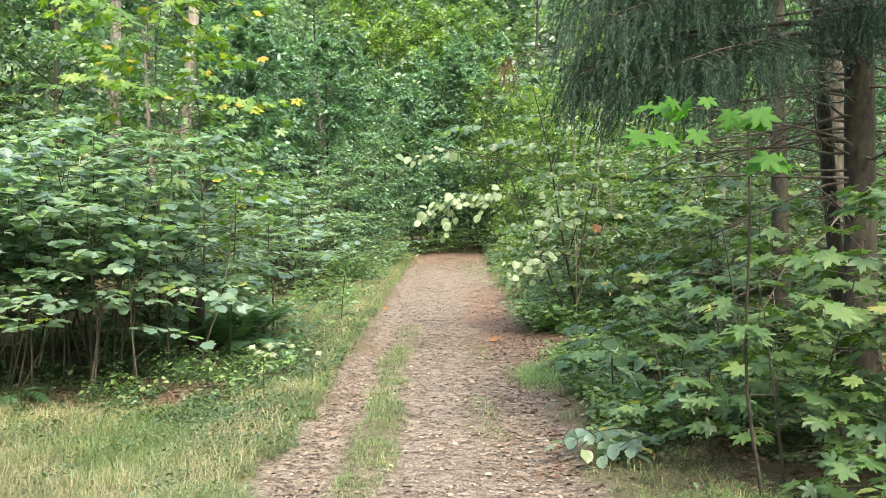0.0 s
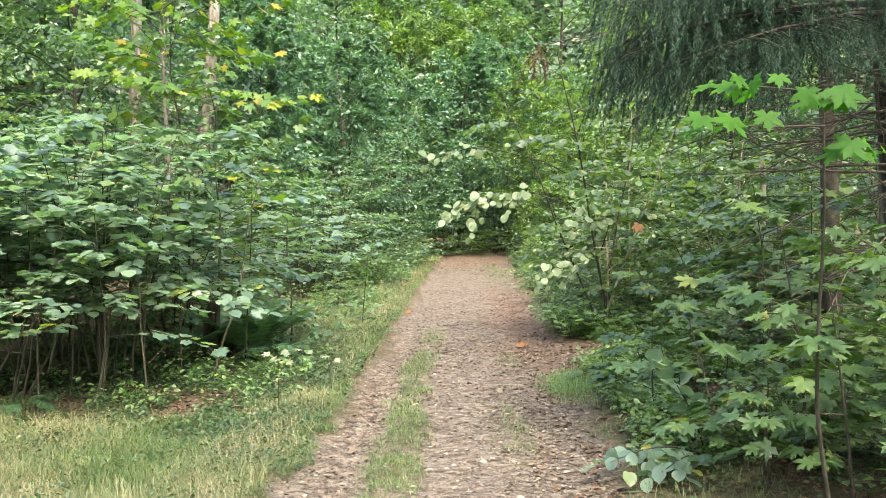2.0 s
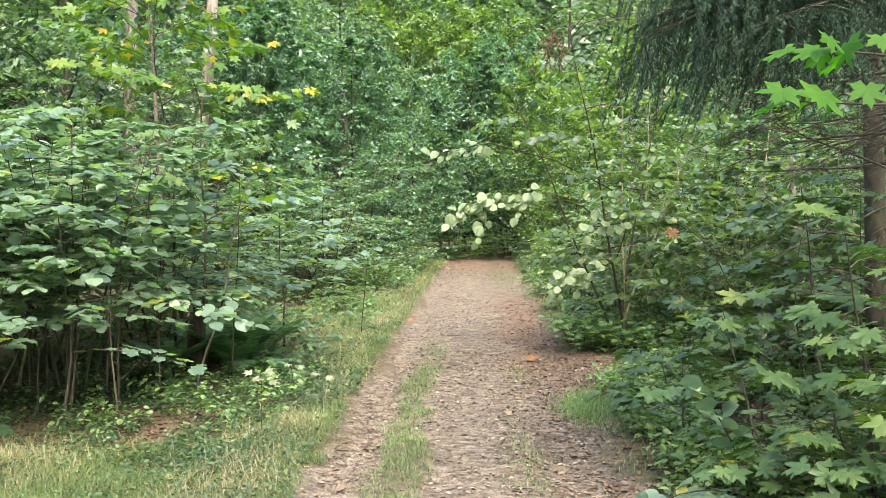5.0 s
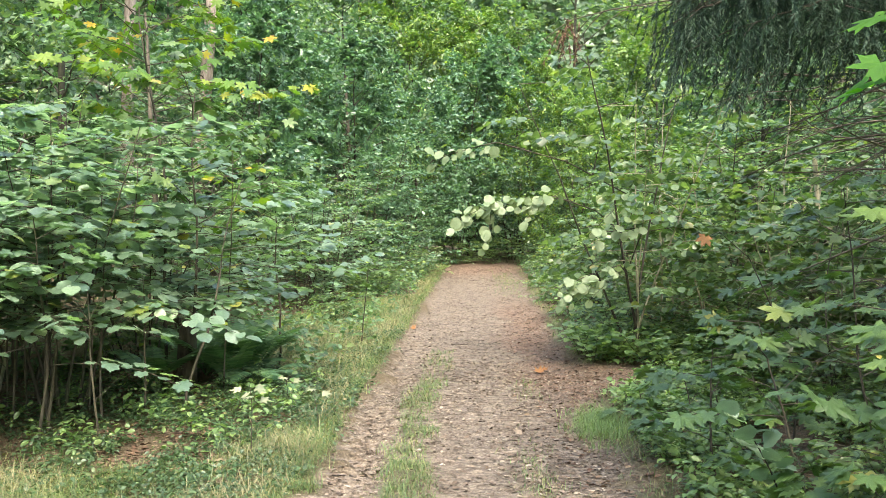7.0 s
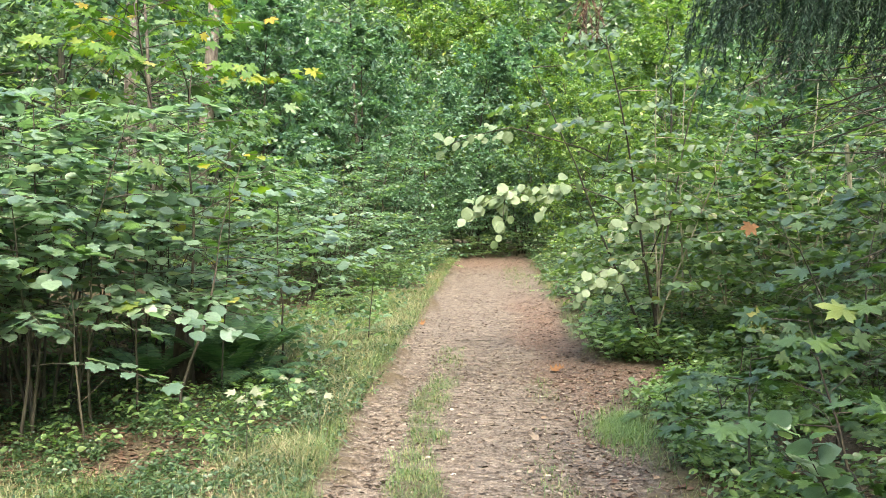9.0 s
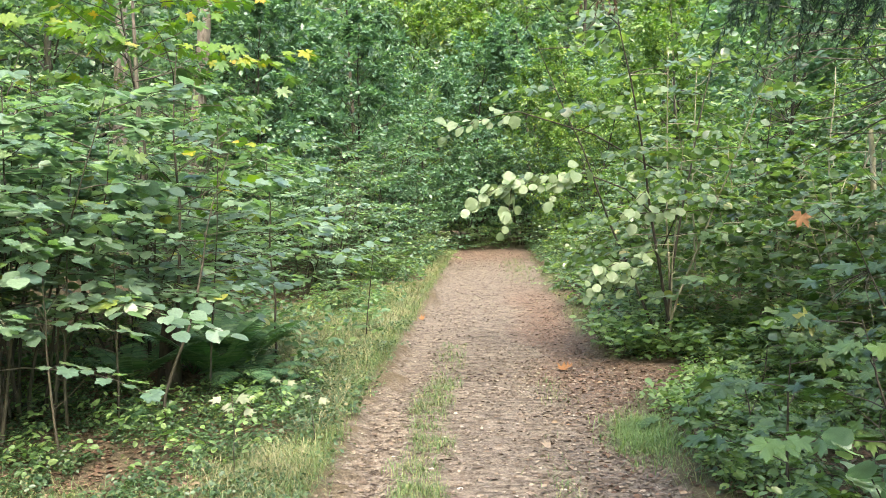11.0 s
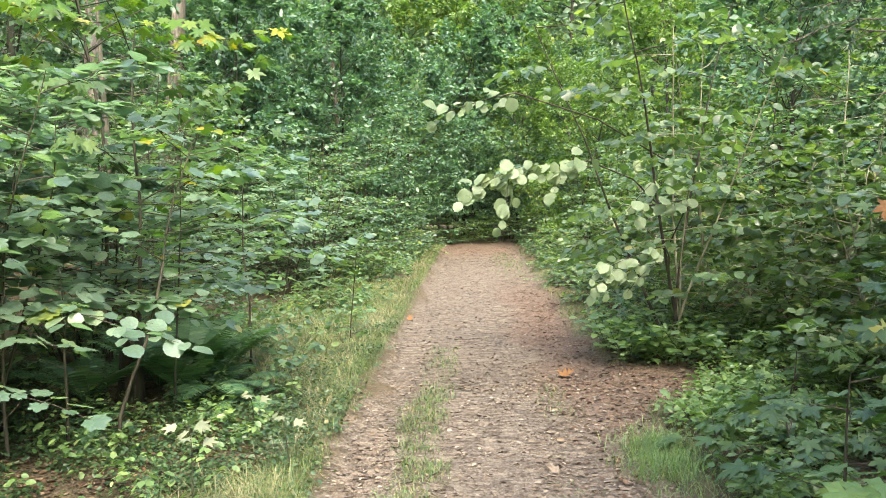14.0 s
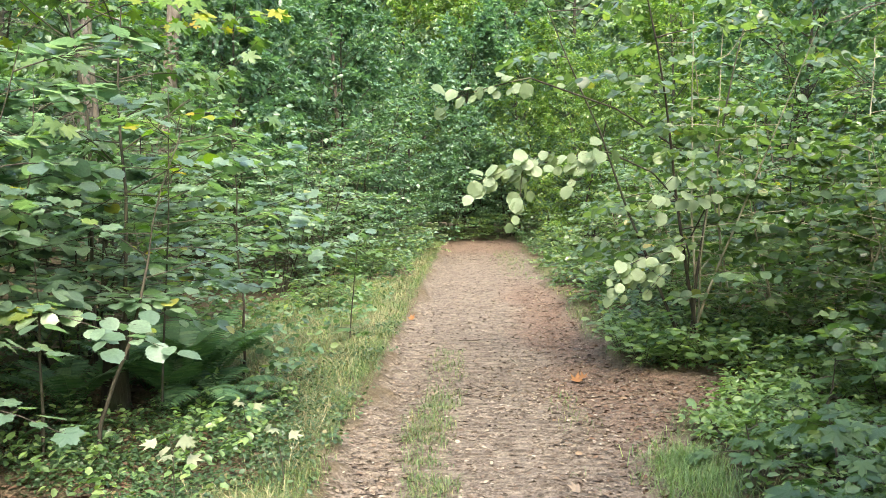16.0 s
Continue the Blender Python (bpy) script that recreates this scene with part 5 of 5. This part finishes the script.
def sown(rng, n, x0, x1, y0, y1, cover, clump=0.25, far=None):
    """Points strewn where cover (0 to 1) allows, thicker in tufts; far: thin out with distance."""
    x, y = rng.uniform(x0, x1, n), rng.uniform(y0, y1, n)
    if far:
        y = y0 + (y1 - y0) * rng.random(n) ** far
    keep = rng.random(n) < cover(x, y) * (1 - clump + clump * 2 * (vnoise(x, y, 0.16, 31) > 0.5))
    x, y = x[keep], y[keep]
    return np.stack([x, y, ground_z(x, y) - 0.004], 1)


def stuff(name, label, category, v, t, material):
    return tagged(new(name, mesh_from(name, v, t, material)), label, category, kind="stuff")


g = R(200)
off_track = lambda x, y: turf_cover(x, y) * (1 - step(0.3, 0.7, track_cover(x, y)))
strip = lambda x, y: strip_cover(x, y)
P = np.concatenate([sown(g, 15000, -7, -1.0, -5, 3.9, off_track), sown(g, 5000, 0.6, 2.4, -5, 4.2, off_track), sown(g, 150000, -6.5, -1.0, 3.8, 8.2, off_track), sown(g, 130000, -3.4, -1.0, 8.0, 36, off_track, far=1.7), sown(g, 40000, 0.6, 2.4, 4.2, 30, off_track, far=2.2), sown(g, 9000, 0.6, 1.3, 7.4, 8.8, lambda x, y: np.exp(-(((x - 0.95) / 0.14) ** 2 + ((y - 8.1) / 0.35) ** 2)))])
tall = 0.05 + 0.11 * vnoise(P[:, 0], P[:, 1], 0.45, 33) + 0.08 * step(9, 14, P[:, 1]) * step(-1.3, -1.8, P[:, 0])
v, t = blades(g, P, tall * g.uniform(0.4, 1.5, len(P)), (0.0014 + 0.00013 * np.clip(P[:, 1] - 4, 0, 25)) * g.uniform(0.5, 1.3, len(P)), 1.6)
stuff("verge_grass", "uneven green grass on the verge of the track", "grass", v, t, M_GRASS)
P = np.concatenate([sown(g, 42000, -6.0, -1.2, 3.8, 7.6, lambda x, y: off_track(x, y) * step(0.3, 0.6, vnoise(x, y, 0.7, 47)), 0.5), sown(g, 30000, -3.0, -1.3, 8, 34, off_track, far=1.7)])
v, t = blades(g, P, g.uniform(0.06, 0.26, len(P)), (0.0011 + 0.00016 * np.clip(P[:, 1] - 4, 0, 25)) * g.uniform(0.7, 1.3, len(P)), 1.9)
stuff("dry_grass", "dry straw-coloured grass among the green", "grass", v, t, M_STRAW)
P = np.concatenate([sown(g, 52000, -1.0, -0.1, 4.2, 12, strip, 0.4), sown(g, 9000, 0.0, 0.75, 5, 11, strip, 0.4), sown(g, 9000, -0.2, 1.8, 16, 33, strip, 0.4)])
v, t = blades(g, P, g.uniform(0.015, 0.085, len(P)) * (1 + 0.02 * P[:, 1]), (0.0013 + 0.00016 * np.clip(P[:, 1] - 4, 0, 25)) * g.uniform(0.7, 1.3, len(P)), 1.5)
stuff("track_grass", "thin strip of short grass between the wheel ruts", "grass", v, t, M_GRASS)

P = np.concatenate([sown(g, 9000, 0.6, 1.5, 7.2, 8.9, lambda x, y: np.exp(-(((x - 0.95) / 0.17) ** 2 + ((y - 8.05) / 0.40) ** 2))), sown(g, 5000, -2.4, -1.1, 8, 13, lambda x, y: off_track(x, y) * step(0.6, 0.75, vnoise(x, y, 0.4, 52)))])
v, t = blades(g, P, g.uniform(0.06, 0.20, len(P)), 0.0022 * g.uniform(0.6, 1.3, len(P)), 1.4)
stuff("grass_tufts", "fresh green grass tufts beside the track", "grass", v, t, M_FRESH_LIT)


def herbs(rng, P, size, height):
    """Low leafy herbs: a few leaves round each point at different heights."""
    k = 5
    Q = np.repeat(P, k, 0)
    n = len(Q)
    a = rng.uniform(0, 2 * np.pi, n)
    h = np.repeat(height * rng.uniform(0.3, 1.3, len(P)), k) * rng.uniform(0.4, 1.0, n)
    out = rng.uniform(0.01, 0.05, n)
    pos = Q + np.stack([np.cos(a) * out, np.sin(a) * out, h], 1)
    u = np.stack([np.cos(a), np.sin(a), rng.normal(-0.15, 0.3, n)], 1)
    return scatter(HEX, pos, u, np.array((0, 0, 1.0)) + rng.normal(0, 0.4, (n, 3)), size * rng.uniform(0.5, 1.3, n))


def under_left(x, y):
    return step(0.15, 0.5, vnoise(x, y, 0.35, 40)) * (1 - step(-1.35, -1.15, x)) * (0.35 + 0.65 * step(-4.5, -2.5, x)) * step(5.2, 6.6, y - 0.2 * x) * (1 - 0.85 * turf_cover(x, y))


def under_right(x, y):
    return step(0.2, 0.5, vnoise(x, y, 0.5, 41)) * (1 - track_cover(x, y)) * step(1.0, 1.25, x - 0.02 * (y - 5)) * (1 - 0.75 * np.exp(-(((x - 1.5) / 0.6) ** 2 + ((y - 10.1) / 0.7) ** 2)))


P = np.concatenate([sown(g, 17000, -5.5, -1.1, 5.5, 11, under_left), sown(g, 8000, 0.9, 4.2, 4.2, 13, under_right), sown(g, 3000, 0.9, 6, -5, 4.2, under_right), sown(g, 1500, -8, -1.5, -5, 5, lambda x, y: 0 * x + 0.4)])
v, t = herbs(g, P, 0.032, 0.09)
stuff("ground_herbs", "low green herbs covering the forest floor", "plants", v, t, M_HERB)
P = np.concatenate([sown(g, 5000, -6, -1.5, 10, 38, under_left, far=1.3), sown(g, 6000, 1.3, 7, 10, 38, under_right, far=1.3)])
v, t = herbs(g, P, 0.09, 0.38)
stuff("undergrowth", "knee-high leafy undergrowth along the wood's edge", "plants", v, t, M_BUSH)
edge = lambda x, y: np.exp(-((x + 1.45) / 0.28) ** 2) * (1 - step(0.3, 0.7, track_cover(x, y))) * step(0.3, 0.55, vnoise(x, y, 0.35, 45))
P = np.concatenate([sown(g, 5000, -6.0, -1.0, 4.0, 7.4, lambda x, y: off_track(x, y) * step(0.45, 0.65, vnoise(x, y, 0.4, 44))), sown(g, 4500, -2.3, -1.0, 5.0, 14.0, edge)])
v, t = herbs(g, P, 0.034, 0.09)
stuff("clover_patches", "patches of small round-leaved herbs in the grass", "plants", v, t, M_HERB)
# herbs in the lightened green, standing in for light on the floor
P = np.concatenate([sown(g, 9500, 1.0, 4.0, 5.5, 13, lambda x, y: under_right(x, y) * step(0.3, 0.5, vnoise(x, y, 0.6, 46))), sown(g, 600, -4.5, -1.6, 7.0, 10, under_left)])
v, t = herbs(g, P, 0.055, 0.22)
stuff("leafy_herbs", "ankle-high herbs coloured light green as if lit under the bushes", "plants", v, t, M_FRESH_LIT)

# dry leaves: on the track, under the bushes, and rust-coloured along one side
CURL = (HEX[0] * (1, 0.85, 1) + np.array([(0, 0, 0.0), (0, 0, 0.12), (0, 0, 0.10), (0, 0, 0.1), (0, 0, 0.02), (0, 0, 0.0)]), HEX[1])


def litter(rng, P, size):
    P = P + np.array((0, 0, 0.004))
    n = len(P)
    a = rng.uniform(0, 2 * np.pi, n)
    u = np.stack([np.cos(a), np.sin(a), rng.normal(0, 0.15, n)], 1)
    return scatter(CURL, P + np.array((0, 0, 0.008)), u, np.array((0, 0, 1.0)) + rng.normal(0, 0.22, (n, 3)), size * rng.uniform(0.4, 1.7, n))


P = np.concatenate([sown(g, 12000, -1.3, 1.9, 4.2, 10, lambda x, y: track_cover(x, y) * (0.25 + 0.75 * np.maximum(0.6 * np.exp(-((x + 0.86) / 0.2) ** 2), step(0.0, 0.7, x)))), sown(g, 16000, -1.4, 2, 10, 36, track_cover, far=1.7)])
v, t = litter(g, P, 0.026)
stuff("leaf_litter", "dry brown and pale leaves scattered on the track", "leaves", v, t, M_LITTER)
P = np.concatenate([sown(g, 9000, 0.2, 2.6, 5, 18, lambda x, y: 0.7 * step(0.2, 0.9, x), far=1.2), sown(g, 16000, -5, -1.5, 5.8, 11, lambda x, y: 0 * x + 0.8), sown(g, 2500, -1.4, 2.2, 24, 37, lambda x, y: 0 * x + 0.6), sown(g, 3500, 1.0, 4.5, 4, 10, lambda x, y: 0 * x + 0.7), sown(g, 6000, 1.0, 7.5, -5, 6, lambda x, y: 0 * x + 0.7), sown(g, 2000, -1.2, 1.0, -5, 4.2, lambda x, y: 0 * x + 0.5)])
v, t = litter(g, P, 0.034)
stuff("leaf_litter", "rust-brown fallen leaves along the wood's edge", "leaves", v, t, M_RUST)

# clods pressed up by wheels, and flecks of bark and leaf trodden into the track
CLOD = (np.array([(-0.5, 0, -0.1), (-0.2, 0.3, 0.0), (0.25, 0.28, 0.0), (0.5, 0.0, -0.1), (0.2, -0.3, 0.0), (-0.25, -0.27, 0.0), (-0.15, 0.05, 0.12), (0.2, -0.03, 0.10)]) * (1, 0.7, 1),
        np.array([(0, 1, 6), (1, 2, 6), (2, 7, 6), (2, 3, 7), (3, 4, 7), (4, 5, 6), (4, 6, 7), (5, 0, 6)])[:, ::-1])


def strewn(rng, P, shape, size, cross):
    """Pieces lying mostly across the track."""
    n = len(P)
    a = rng.normal(0, cross, n) + np.where(rng.random(n) > 0.5, np.pi, 0)
    u = np.stack([np.cos(a), np.sin(a), rng.normal(0, 0.06, n)], 1)
    return scatter(shape, P + np.array((0, 0, 0.005)), u, np.array((0, 0, 1.0)) + rng.normal(0, 0.2, (n, 3)), size * rng.uniform(0.35, 1.5, n) ** 1.5)


P = np.concatenate([sown(g, 18000, -1.25, 1.2, 4.0, 9.5, lambda x, y: track_cover(x, y) * (1 - 0.8 * strip_cover(x, y)) * (0.35 + 0.65 * np.exp(-((x + 0.86) / 0.2) ** 2))), sown(g, 14000, -1.3, 1.6, 9.5, 30, track_cover, far=1.6)])
v, t = strewn(g, P, CLOD, 0.027, 0.3)
stuff("dirt_clods", "small clods of dry dirt across the wheel ruts", "clods", v, t, M_CLOD)
P = np.concatenate([sown(g, 5000, -1.25, 1.5, 4.0, 9.5, track_cover), sown(g, 5000, -1.3, 1.8, 9.5, 34, track_cover, far=1.6)])
v, t = strewn(g, P, CURL, 0.030, 0.9)
stuff("trodden_flecks", "pale and dark flecks of leaf and bark on the track", "leaves", v, t, M_FLECK)
